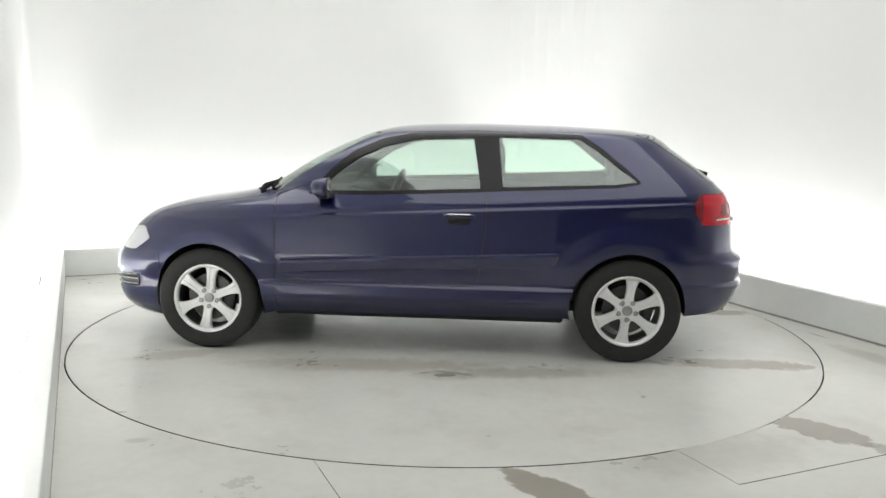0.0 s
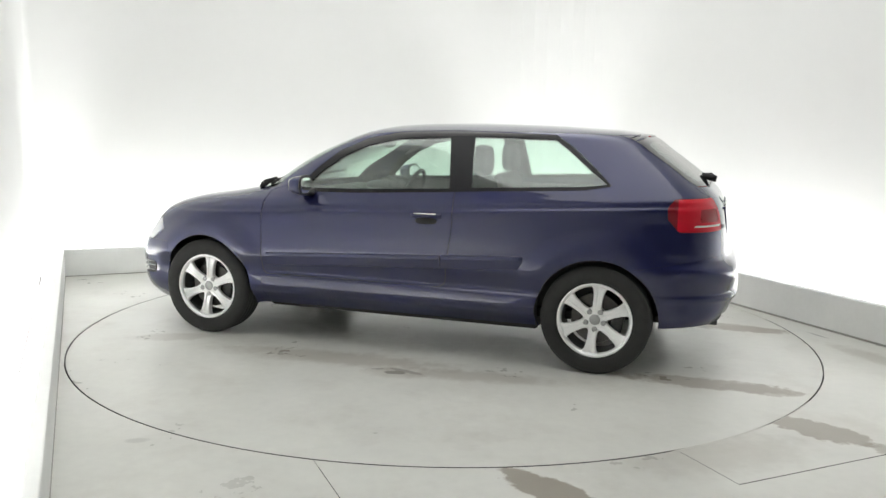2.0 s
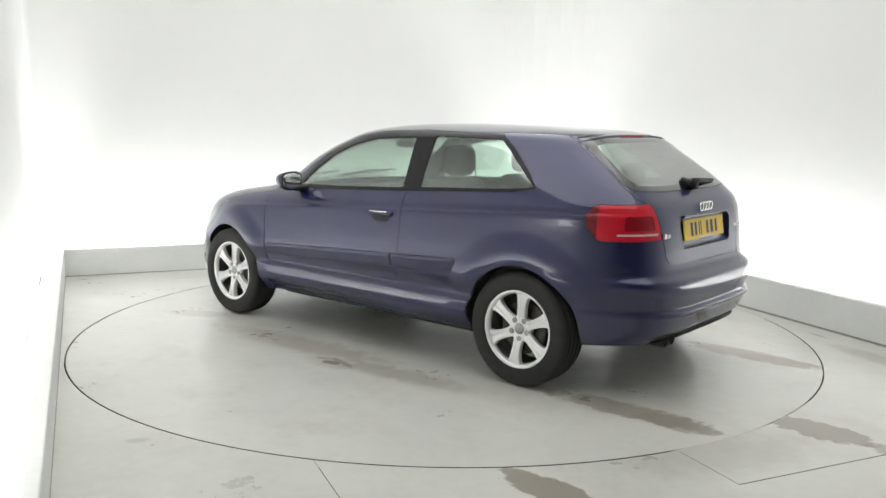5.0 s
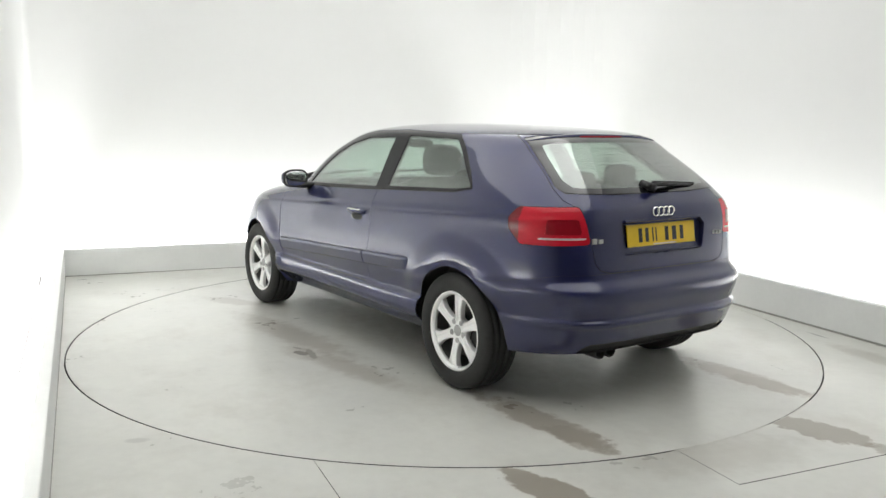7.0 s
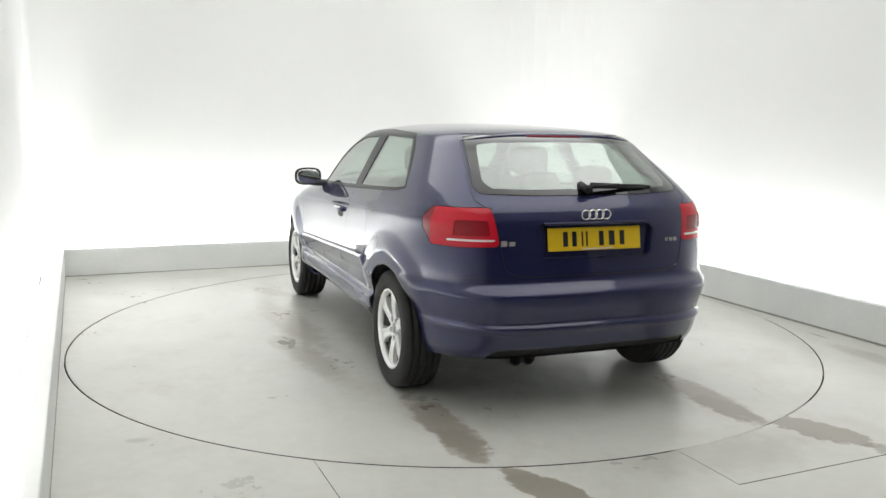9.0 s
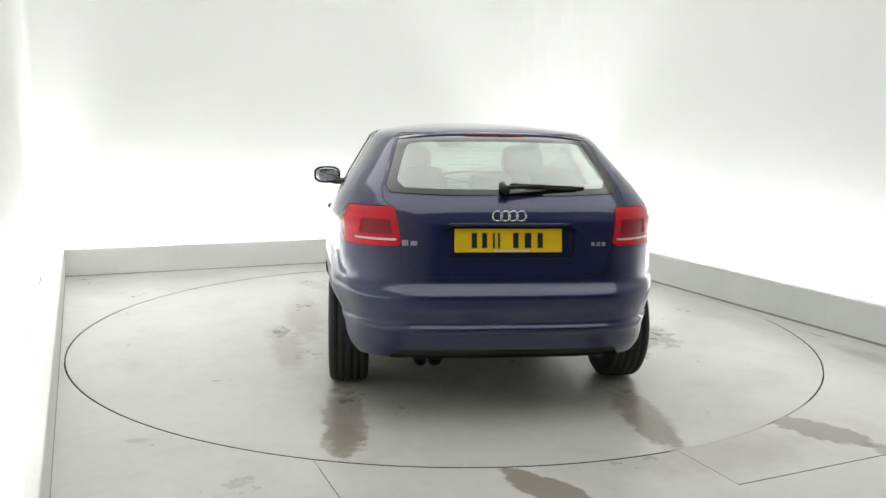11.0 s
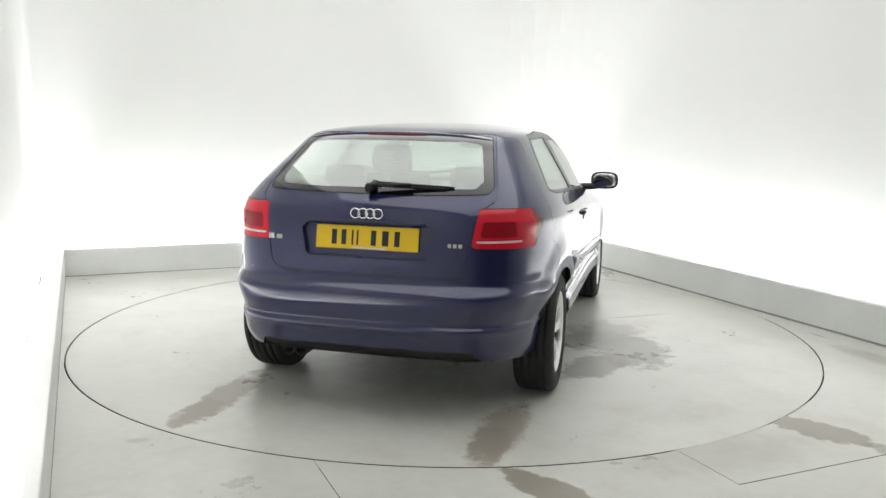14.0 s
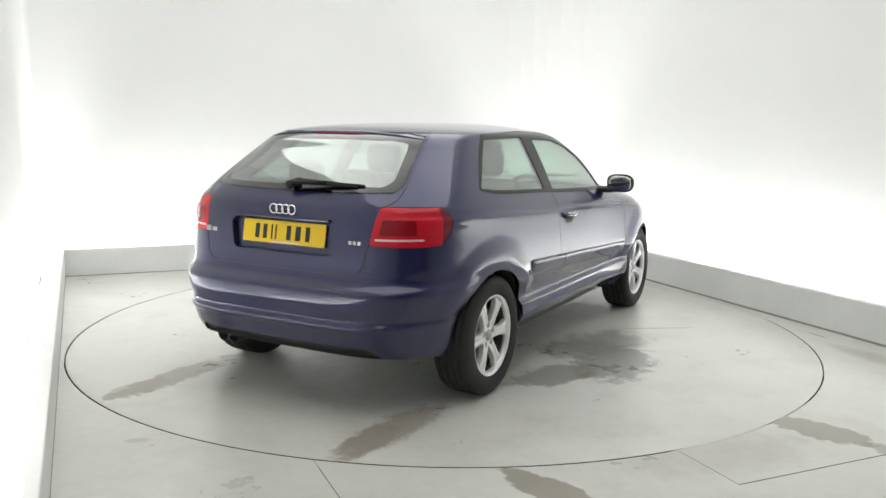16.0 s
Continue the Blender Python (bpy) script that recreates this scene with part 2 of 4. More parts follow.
def build_floor():
    """The platform round the turntable, cut into boards by fine joints."""
    bm = bmesh.new()
    c_u, c_v = (-CORNER).dot(AX_U), (-CORNER).dot(AX_V)
    # a fan from the ring to the border
    angles = [2 * math.pi * k / 180 for k in range(180)]
    angles += [math.atan2(v - c_v, u - c_u) % (2 * math.pi) for u in (FLOOR_U0, FLOOR_U1) for v in (0, FLOOR_V1)]
    angles.sort()
    n = len(angles)
    ring, rim, low = [], [], []
    for a in angles:
        du, dv = math.cos(a), math.sin(a)
        ts = []
        if du > 1e-9:
            ts.append((FLOOR_U1 - c_u) / du)
        if du < -1e-9:
            ts.append((FLOOR_U0 - c_u) / du)
        if dv > 1e-9:
            ts.append((FLOOR_V1 - c_v) / dv)
        if dv < -1e-9:
            ts.append((-c_v) / dv)
        t = max(min(ts), TABLE_R + 0.012)
        ring.append(bm.verts.new(room(c_u + (TABLE_R + 0.005) * du, c_v + (TABLE_R + 0.005) * dv, 0)))
        low.append(bm.verts.new(room(c_u + (TABLE_R + 0.005) * du, c_v + (TABLE_R + 0.005) * dv, -0.04)))
        rim.append(bm.verts.new(room(c_u + t * du, c_v + t * dv, 0)))
    for k in range(n):
        j = (k + 1) % n
        bm.faces.new((ring[k], rim[k], rim[j], ring[j]))
        bm.faces.new((ring[j], low[j], low[k], ring[k]))
    bmesh.ops.recalc_face_normals(bm, faces=bm.faces)
    up = [f for f in bm.faces if abs(f.normal.z) > 0.5]
    if up and up[0].normal.z < 0:
        bmesh.ops.reverse_faces(bm, faces=bm.faces)
    # saw the joints between the boards: two run towards the camera, one runs across between the second and the far edge
    def uv(p):
        return (p - CORNER).dot(AX_U), (p - CORNER).dot(AX_V)
    ua, va = uv(Vector((-0.54, -2.39, 0)))
    ub, vb = uv(Vector((1.10, -2.37, 0)))
    uc, vc = uv(Vector((1.19, -2.56, 0)))
    # each joint: axis along which it is thin, its place there, and the stretch that it runs over the other axis
    for axis, at, lo, hi, half in (("u", ua, va - 0.3, FLOOR_V1, 0.0016), ("u", uc, vb - 0.35, vc, 0.0016), ("v", vc, uc, FLOOR_U1, 0.0030)):
        n_thin, n_run = (AX_U, AX_V) if axis == "u" else (AX_V, AX_U)
        for co, no in ((CORNER + n_thin * (at - half), n_thin), (CORNER + n_thin * (at + half), n_thin), (CORNER + n_run * lo, n_run), (CORNER + n_run * hi, n_run)):
            bmesh.ops.bisect_plane(bm, geom=bm.verts[:] + bm.edges[:] + bm.faces[:], dist=1e-6, plane_co=co, plane_no=no)
        gone = []
        for f in bm.faces:
            c = f.calc_center_median()
            t, r = (c - CORNER).dot(n_thin) - at, (c - CORNER).dot(n_run)
            if abs(t) < half and lo < r < hi and abs(f.normal.z) > 0.5:
                gone.append(f)
        bmesh.ops.delete(bm, geom=gone, context="FACES")
    ob = link("floor", bm, M_FLOOR)
    return tagged(ob, "pale grey painted studio floor with brown stains", "floor", kind="structure")


build_floor()


def build_joint():
    bm = bmesh.new()
    lathe(bm, [(TABLE_R - 0.02, -0.03), (TABLE_R + 0.02, -0.03)], 180, "z")
    tagged(link("trim_turntable_joint", bm, M_DARKGAP), "dark ring joint round the turntable", "joint", kind="structure")



def build_joint_dust(a0, a1, r0):
    """Pale grit that has packed a stretch of the ring joint, thinning out at both ends."""
    bm = bmesh.new()
    n = max(6, int((a1 - a0) / 1.5))
    rows = []
    for k in range(n + 1):
        a = radians(a0 + (a1 - a0) * k / n)
        end = min(1.0, 6.0 * min(k, n - k) / n)
        ri = TABLE_R + 0.0046 - (TABLE_R + 0.0046 - r0) * end
        rows.append([bm.verts.new((r * math.cos(a), r * math.sin(a), z)) for r, z in ((ri, 0.0014), (TABLE_R + 0.0047, 0.0004), (TABLE_R + 0.0047, -0.02), (ri, -0.02))])
    for p, q in zip(rows, rows[1:]):
        for i in range(4):
            j = (i + 1) % 4
            bm.faces.new((p[i], p[j], q[j], q[i]))
    bm.faces.new(rows[0])
    bm.faces.new(rows[-1][::-1])
    bmesh.ops.recalc_face_normals(bm, faces=bm.faces)
    tagged(link("trim_joint_dust", bm, M_DUST), "pale grit packed in the turntable joint", "joint", kind="structure")


build_joint()
build_joint_dust(-14, 132, TABLE_R - 0.0034)
build_joint_dust(-66, -49, TABLE_R - 0.0034)
build_joint_dust(-50, -38, TABLE_R + 0.0006)


def build_subfloor():
    """A dark bed under the boards, seen only through the joints."""
    bm = bmesh.new()
    m = Matrix((AX_U, -AX_V, Vector((0, 0, 1)))).transposed().to_4x4()
    m.translation = CORNER
    box(bm, FLOOR_U0, -FLOOR_V1, -0.045, FLOOR_U1, -4.9, -0.012, m)
    tagged(link("trim_floor_bed", bm, M_DARKGAP), "dark bed under the floor boards", "floor", kind="structure")


build_subfloor()


def build_skirt(name, p, q, out, h):
    """A thin dark sealant line where the floor meets an upstand."""
    bm = bmesh.new()
    d = q - p
    m = Matrix((d.normalized(), out, Vector((0, 0, 1)))).transposed().to_4x4()
    m.translation = p
    box(bm, 0, -0.004, 0.0, d.length, 0.003, h, m)
    tagged(link(name, bm, M_SEALANT), "dirty grey sealant line at the foot of the upstand", "sealant", kind="structure")


build_skirt("trim_back", room(FLOOR_U0, 0), room(FLOOR_U1, 0), -AX_V, 0.006)
build_skirt("trim_right", room(FLOOR_U1, 0), room(FLOOR_U1, FLOOR_V1), AX_U, 0.014)
build_skirt("trim_left", room(FLOOR_U0, 0), room(FLOOR_U0, FLOOR_V1), -AX_U, 0.002)


def build_trough_joint():
    bm = bmesh.new()
    m = Matrix((AX_V, AX_U, Vector((0, 0, -1)))).transposed().to_4x4()
    m.translation = room(-0.228, -0.36, -0.05)
    box(bm, 0, -0.003, -0.004, 3.24, 0.003, 0.0, m)
    tagged(link("trim_trough_joint", bm, M_DARKGAP), "thin dark joint along the white trough", "joint", kind="structure")


build_trough_joint()


def build_plinth(name, p, q, h, out, width=0.06):
    """A low upstand of board along the platform's edge; out points away from the platform."""
    bm = bmesh.new()
    d = (q - p)
    m = Matrix((d.normalized(), out, Vector((0, 0, 1)))).transposed().to_4x4()
    m.translation = p
    box(bm, 0, 0, -0.05, d.length, width, h, m, bevel=0.006)
    tagged(link(name, bm, M_PLINTH), "low pale grey upstand hiding the strip lights", "plinth", kind="structure")


build_plinth("plinth_back", room(FLOOR_U0 - 0.06, 0), room(FLOOR_U1 + 0.06, 0), 0.245, -AX_V)
build_plinth("plinth_left", room(FLOOR_U0, 0.002), room(FLOOR_U0, FLOOR_V1), 0.245, -AX_U)
build_plinth("plinth_right", room(FLOOR_U1, 0.002), room(FLOOR_U1, FLOOR_V1), 0.265, AX_U)
build_plinth("plinth_front", room(FLOOR_U0 - 0.06, FLOOR_V1), room(FLOOR_U1 + 0.06, FLOOR_V1), 0.245, AX_V)


def build_strip(p, q, side, watts):
    """A fluorescent batten in the trough: housing, tube and its light."""
    d = q - p
    root = new("strip_light")
    root.location = p
    tagged(root, "bare fluorescent batten lying in the white light trough", "strip light", group="trough lights")
    x = d.normalized()
    m = Matrix((x, Vector((0, 0, 1)).cross(x), Vector((0, 0, 1)))).transposed().to_4x4()
    bm = bmesh.new()
    box(bm, 0, -0.03, 0, d.length, 0.03, 0.03, m, bevel=0.004)
    part("housing", bm, M_PLINTH, root, smooth=False)
    bm = bmesh.new()
    lathe(bm, [(0.013, 0.02), (0.013, d.length - 0.02)], 12, "x", (0, 0, 0.047))
    bmesh.ops.transform(bm, matrix=m, verts=bm.verts)
    part("tube", bm, M_STRIP, root, "glowing white tube")
    mid = (p + q) / 2 + Vector((0, 0, 0.075))
    area_lamp("trough_lamp", mid, mid + Vector((0, 0, 1)) + side * 0.25, d.length if abs(x.dot(AX_U)) > 0.5 else 0.08, 0.08 if abs(x.dot(AX_U)) > 0.5 else d.length, watts)


for k in range(3):
    a = -0.1 + 1.72 * k
    build_strip(room(a, -0.2, -0.05), room(a + 1.66, -0.2, -0.05), -AX_V, STRIP_W)
for k in range(3):
    a = 0.1 + 1.9 * k
    build_strip(room(FLOOR_U1 + 0.22, a, -0.05), room(FLOOR_U1 + 0.22, a + 1.84, -0.05), AX_U, STRIP_W * 1.1)
    build_strip(room(FLOOR_U0 - 0.115, a, -0.05), room(FLOOR_U0 - 0.115, a + 1.84, -0.05), -AX_U, STRIP_W)


def build_softbox(u, v, su, sv):
    root = new("ceiling_softbox")
    root.matrix_world = Matrix.Translation(room(u, v, ROOM_H - 0.28))
    tagged(root, "large white overhead studio softbox", "softbox", group="overhead lights")
    m = Matrix((AX_U, AX_V * -1, Vector((0, 0, 1)))).transposed().to_4x4()
    bm = bmesh.new()
    for x0, y0, x1, y1 in ((-su / 2, -sv / 2, su / 2, -sv / 2 + .04), (-su / 2, sv / 2 - .04, su / 2, sv / 2), (-su / 2, -sv / 2 + .04, -su / 2 + .04, sv / 2 - .04), (su / 2 - .04, -sv / 2 + .04, su / 2, sv / 2 - .04)):
        box(bm, x0, y0, 0, x1, y1, 0.28, m)
    part("frame", bm, M_PLINTH, root, smooth=False)
    bm = bmesh.new()
    box(bm, -su / 2 + .04, -sv / 2 + .04, 0.02, su / 2 - .04, sv / 2 - .04, 0.024, m)
    part("diffuser", bm, M_PANEL, root, "glowing white diffuser cloth", smooth=False)


build_softbox(2.45, 3.7, 4.4, 6.8)


def build_turntable():
    bm = bmesh.new()
    lathe(bm, [(0.0005, 0.0), (0.8, 0.0), (1.6, 0.0), (TABLE_R - 0.006, 0.0), (TABLE_R - 0.003, -0.002), (TABLE_R - 0.003, -0.04)], 180, "z")
    bmesh.ops.recalc_face_normals(bm, faces=bm.faces)
    if max(bm.faces, key=lambda f: f.calc_area()).normal.z < 0:
        bmesh.ops.reverse_faces(bm, faces=bm.faces)
    root = new("turntable")
    tagged(root, "flush pale grey car turntable with tyre stains", "turntable")
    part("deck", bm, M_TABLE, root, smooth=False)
    bm = bmesh.new()
    lathe(bm, [(TABLE_R - 0.0028, 0.0008), (TABLE_R - 0.0028, -0.03), (TABLE_R + 0.0002, -0.03), (TABLE_R + 0.0002, 0.0008)], 180, "z", close=True)
    part("edge_band", bm, M_DARKGAP, root, "dark steel edge band", smooth=False)
    return root


turntable = build_turntable()

# ---- the car: x forward, y to its left, z up from the ground, origin between the axles ----
M_PAINT = mat("dark_blue_metallic_paint", (0.0105, 0.0140, 0.075), 0.50, spec=0.3, metal=0.6, coat=1.0, vary=0.03, scale=400, coat_ior=1.66)
M_BLACK = mat("black_plastic", (0.012, 0.012, 0.013), 0.45, vary=0.15, scale=40)
M_SEAL = mat("black_rubber", (0.008, 0.008, 0.009), 0.6, vary=0.15, scale=40)
M_TYRE = mat("worn_tyre_rubber", (0.022, 0.022, 0.021), 0.75, vary=0.25, scale=25, bump=0.3, bump_scale=150)
M_RIM = mat("silver_alloy", (0.93, 0.93, 0.925), 0.28, metal=0.35)
M_DISC = mat("brake_disc_steel", (0.10, 0.095, 0.09), 0.4, metal=0.9, vary=0.2, scale=30)
M_CHROME = mat("chrome", (0.8, 0.8, 0.8), 0.1, metal=1.0, rough_vary=0.05, scale=50)
M_GLASS = glass_mat("green_tinted_glass", (0.872, 0.955, 0.908))
M_REARGLASS = glass_mat("hazy_green_rear_glass", (0.74, 0.82, 0.77), 0.0, 0.16, power=1.9)
M_RED = mat("red_lamp_lens", (0.60, 0.012, 0.030), 0.12, spec=0.35, coat=0.2, vary=0.08, scale=60)
M_CLEAR = mat("clear_lamp_lens", (0.58, 0.58, 0.61), 0.12, coat=1.0, vary=0.1, scale=40)
M_YELLOW = mat("reflective_yellow_plate", (0.84, 0.56, 0.012), 0.4, vary=0.04, scale=30)
M_CLOTH = mat("grey_seat_cloth", (0.075, 0.075, 0.077), 0.9, vary=0.2, scale=60, bump=0.3, bump_scale=300)
M_TRIM = mat("dark_grey_cabin_trim", (0.03, 0.03, 0.031), 0.7, vary=0.15, scale=40)
M_GLOSSBLACK = mat("black_trim", (0.010, 0.010, 0.012), 0.25, coat=0.0, spec=0.3, vary=0.03, scale=8)
M_BORDER = glass_mat("black_printed_glass", (0.008, 0.008, 0.012), 0.02, 0.02, 0.95, True, power=2.2)
# brake dust, and the shade inside the rim put into the colour
M_BARREL = mat("shaded_dusty_alloy", (0.10, 0.098, 0.094), 0.55, metal=0.5, vary=0.25, scale=30)
M_DEEPRED = mat("dark_red_lens", (0.29, 0.006, 0.016), 0.15, spec=0.35, coat=0.2, vary=0.1, scale=60)
M_LENS_END = mat("darker_red_lens_end", (0.20, 0.006, 0.015), 0.12, spec=0.4, coat=0.5, vary=0.1, scale=60)
M_WHITELENS = mat("white_lens", (0.80, 0.74, 0.74), 0.2, coat=1.0, vary=0.05, scale=60)
M_MIRROR = mat("mirror_silver", (0.86, 0.87, 0.88), 0.02, metal=1.0, rough_vary=0.01, scale=10)
M_DARKSTEEL = mat("dark_steel", (0.06, 0.06, 0.06), 0.45, metal=0.7, vary=0.2, scale=40)
M_RIMDULL = mat("dull_silver", (0.42, 0.42, 0.42), 0.4, metal=0.8, vary=0.06, scale=40)
M_WIRE = mat("heating_wire_brown", (0.16, 0.10, 0.06), 0.5, vary=0.1, scale=30)
M_HEADLINE = mat("pale_headlining", (0.45, 0.45, 0.43), 0.9, vary=0.06, scale=80)

WB, WR = 1.289, 0.316


def curve(pts):
    """A monotone cubic through (input, output) pairs."""
    xs = np.array([p[0] for p in pts], float)
    ys = np.array([p[1] for p in pts], float)
    h, d = np.diff(xs), np.diff(ys) / np.diff(xs)
    m = np.zeros(len(xs))
    for i in range(1, len(xs) - 1):
        if d[i - 1] * d[i] > 0:
            w1, w2 = 2 * h[i] + h[i - 1], h[i] + 2 * h[i - 1]
            m[i] = (w1 + w2) / (w1 / d[i - 1] + w2 / d[i])
    m[0], m[-1] = d[0], d[-1]

    def at(x):
        x = np.clip(np.asarray(x, float), xs[0], xs[-1])
        i = np.clip(np.searchsorted(xs, x) - 1, 0, len(xs) - 2)
        t = (x - xs[i]) / h[i]
        return (2 * t**3 - 3 * t**2 + 1) * ys[i] + (t**3 - 2 * t**2 + t) * h[i] * m[i] + (3 * t**2 - 2 * t**3) * ys[i + 1] + (t**3 - t**2) * h[i] * m[i + 1]
    return at


NOSE = curve([(0.15, 1.90), (0.20, 1.99), (0.32, 2.04), (0.46, 2.055), (0.60, 2.0), (0.69, 1.945), (0.74, 1.905), (0.80, 1.83), (0.85, 1.73), (0.90, 1.55), (0.945, 1.26),
              (0.985, 1.07), (1.02, 0.98), (1.06, 0.915), (1.18, 0.72), (1.30, 0.475), (1.37, 0.295), (1.395, 0.18), (1.41, 0.0), (1.42, -0.35)])
TAIL = curve([(0.15, -1.77), (0.20, -1.875), (0.26, -1.940), (0.34, -2.003), (0.425, -2.042), (0.446, -2.056), (0.460, -2.056), (0.476, -2.036), (0.56, -2.050), (0.605, -2.048), (0.625, -2.036), (0.648, -2.005), (0.665, -1.988), (0.69, -1.981), (0.80, -1.968), (0.92, -1.950), (1.0, -1.920),
              (1.06, -1.865), (1.146, -1.765), (1.27, -1.60), (1.345, -1.50), (1.37, -1.42), (1.385, -1.34), (1.403, -1.10), (1.415, -0.78), (1.42, -0.45)])
WIDE = curve([(0.15, 0.775), (0.20, 0.80), (0.26, 0.836), (0.34, 0.853), (0.43, 0.847), (0.5, 0.859), (0.572, 0.8765), (0.62, 0.8775), (0.66, 0.8755), (0.72, 0.873), (0.8, 0.869), (0.875, 0.865), (0.882, 0.862), (0.892, 0.8545), (0.92, 0.846), (0.96, 0.826), (1.0, 0.805),
              (1.1, 0.752), (1.2, 0.698), (1.3, 0.64), (1.35, 0.605), (1.367, 0.567), (1.385, 0.48), (1.40, 0.385), (1.413, 0.25), (1.42, 0.06)])
N_FRONT = curve([(0.15, 4.6), (0.3, 5.2), (0.6, 5.2), (0.70, 4.9), (0.80, 5.0), (0.85, 5.1), (0.90, 4.9), (0.95, 4.6), (1.0, 4.6), (1.06, 5.0), (1.2, 5.3), (1.3, 4.8), (1.38, 3.6), (1.42, 2.8)])
N_REAR = curve([(0.15, 4.6), (0.3, 4.9), (0.5, 5.0), (0.64, 5.2), (0.72, 5.4), (0.85, 5.3), (1.0, 5.2), (1.1, 5.1), (1.3, 4.6), (1.42, 2.9)])
BELT_RISE = curve([(0.3, 0.0), (0.6, 0.02), (0.9, 0.05), (1.02, 0.05), (1.25, 0.015), (1.4, 0.0)])


SILL = curve([(0.15, -0.12), (0.22, -0.085), (0.28, -0.040), (0.325, 0.0), (0.352, 0.014), (0.366, 0.0185), (0.378, 0.0185), (0.424, 0.0165), (0.436, 0.004), (0.46, -0.009), (0.57, 0.0), (1.5, 0.0)])


def width_at(z, x):
    low = np.clip((0.97 - np.asarray(z, float)) / 0.22, 0, 1)
    front_wing = 0.034 * np.exp(-(((x - 1.22) / 0.42) ** 2)) * low * low * (3 - 2 * low)
    return WIDE(z + BELT_RISE(z) * np.clip(x, -1.6, 1.4)) + front_wing + SILL(z) * np.clip((1.03 - np.abs(x + 0.02)) / 0.11, 0, 1)


def skin_rows(nz=190, ns=280):
    zs = np.concatenate([np.linspace(0.15, 1.385, nz - 24), 1.42 - (1.42 - 1.385) * (np.linspace(1, 0.02, 25)[1:]) ** 1.3])
    rows = []
    for z in zs:
        a, b = float(NOSE(z)), float(TAIL(z))
        mid = a * 0.48 + b * 0.52
        nf, nr = float(N_FRONT(z)), float(N_REAR(z))
        ph = np.linspace(0, math.pi / 2, 400)
        fx = mid + (a - mid) * np.cos(ph) ** (2 / nf)
        rx = mid + (b - mid) * np.sin(ph) ** (2 / nr)
        fy, ry = np.sin(ph) ** (2 / nf), np.cos(ph) ** (2 / nr)
        x, s = np.concatenate([fx, rx[1:]]), np.concatenate([fy, ry[1:]])
        y = width_at(z, x) * s
        # flares round the wheels
        for wx in (WB, -WB):
            d = np.hypot(x - wx, z - WR)
            q = np.clip((0.540 - d) / 0.125, 0, 1)
            y = y + np.clip((s - 0.7) / 0.2, 0, 1) * min(1.0, max(0.0, (z - 0.34) / 0.20)) * (0.017 * q * q * (3 - 2 * q) - 0.004 * np.exp(-((d - 0.345) / 0.025) ** 2))
        y[0] = y[-1] = 0.0
        l = np.concatenate([[0], np.cumsum(np.hypot(np.diff(x), np.diff(y)))])
        t = np.linspace(0, 1, ns) * l[-1]
        rows.append(np.stack([np.interp(t, l, x), np.interp(t, l, y), np.full(ns, z)], 1))
    for r in rows:
        r[0, 1] = r[-1, 1] = 0.0
    return np.array(rows)


def skin_mesh():
    g = skin_rows()
    nz, ns, _ = g.shape
    v = g.reshape(-1, 3)
    i = np.arange((nz - 1) * ns).reshape(nz - 1, ns)[:, :-1]
    a, b, c, d = i, i + 1, i + ns + 1, i + ns
    return v, np.concatenate([np.stack([a, b, c], -1).reshape(-1, 3), np.stack([a, c, d], -1).reshape(-1, 3)])


def split(mesh, f):
    """Cut a triangle mesh along f = 0: the part where f is below nought and the rest."""
    v, t = mesh
    val = f(v)
    val = np.where(np.abs(val) < 1e-6, 1e-6, val)
    neg = val[t] < 0
    k = neg.sum(1)
    t_in, t_out = [t[k == 3]], [t[k == 0]]
    extra, seen = [], {}
    n0 = len(v)

    def cross(i, j):
        key = (i, j) if i < j else (j, i)
        if key not in seen:
            w = val[i] / (val[i] - val[j])
            seen[key] = n0 + len(extra)
            extra.append(v[i] + w * (v[j] - v[i]))
        return seen[key]

    ins, outs = [], []
    for tri, ng in zip(t[(k == 1) | (k == 2)], neg[(k == 1) | (k == 2)]):
        lone = int(np.argmax(ng)) if ng.sum() == 1 else int(np.argmin(ng))
        a, b, c = (int(tri[(lone + q) % 3]) for q in range(3))
        ab, ac = cross(a, b), cross(a, c)
        one, two = [(a, ab, ac)], [(ab, b, c), (ab, c, ac)]
        (ins if ng.sum() == 1 else outs).extend(one)
        (outs if ng.sum() == 1 else ins).extend(two)
    if ins:
        t_in.append(np.array(ins))
    if outs:
        t_out.append(np.array(outs))
    vv = np.concatenate([v, np.array(extra)]) if extra else v
    return (vv, np.concatenate(t_in)), (vv, np.concatenate(t_out))


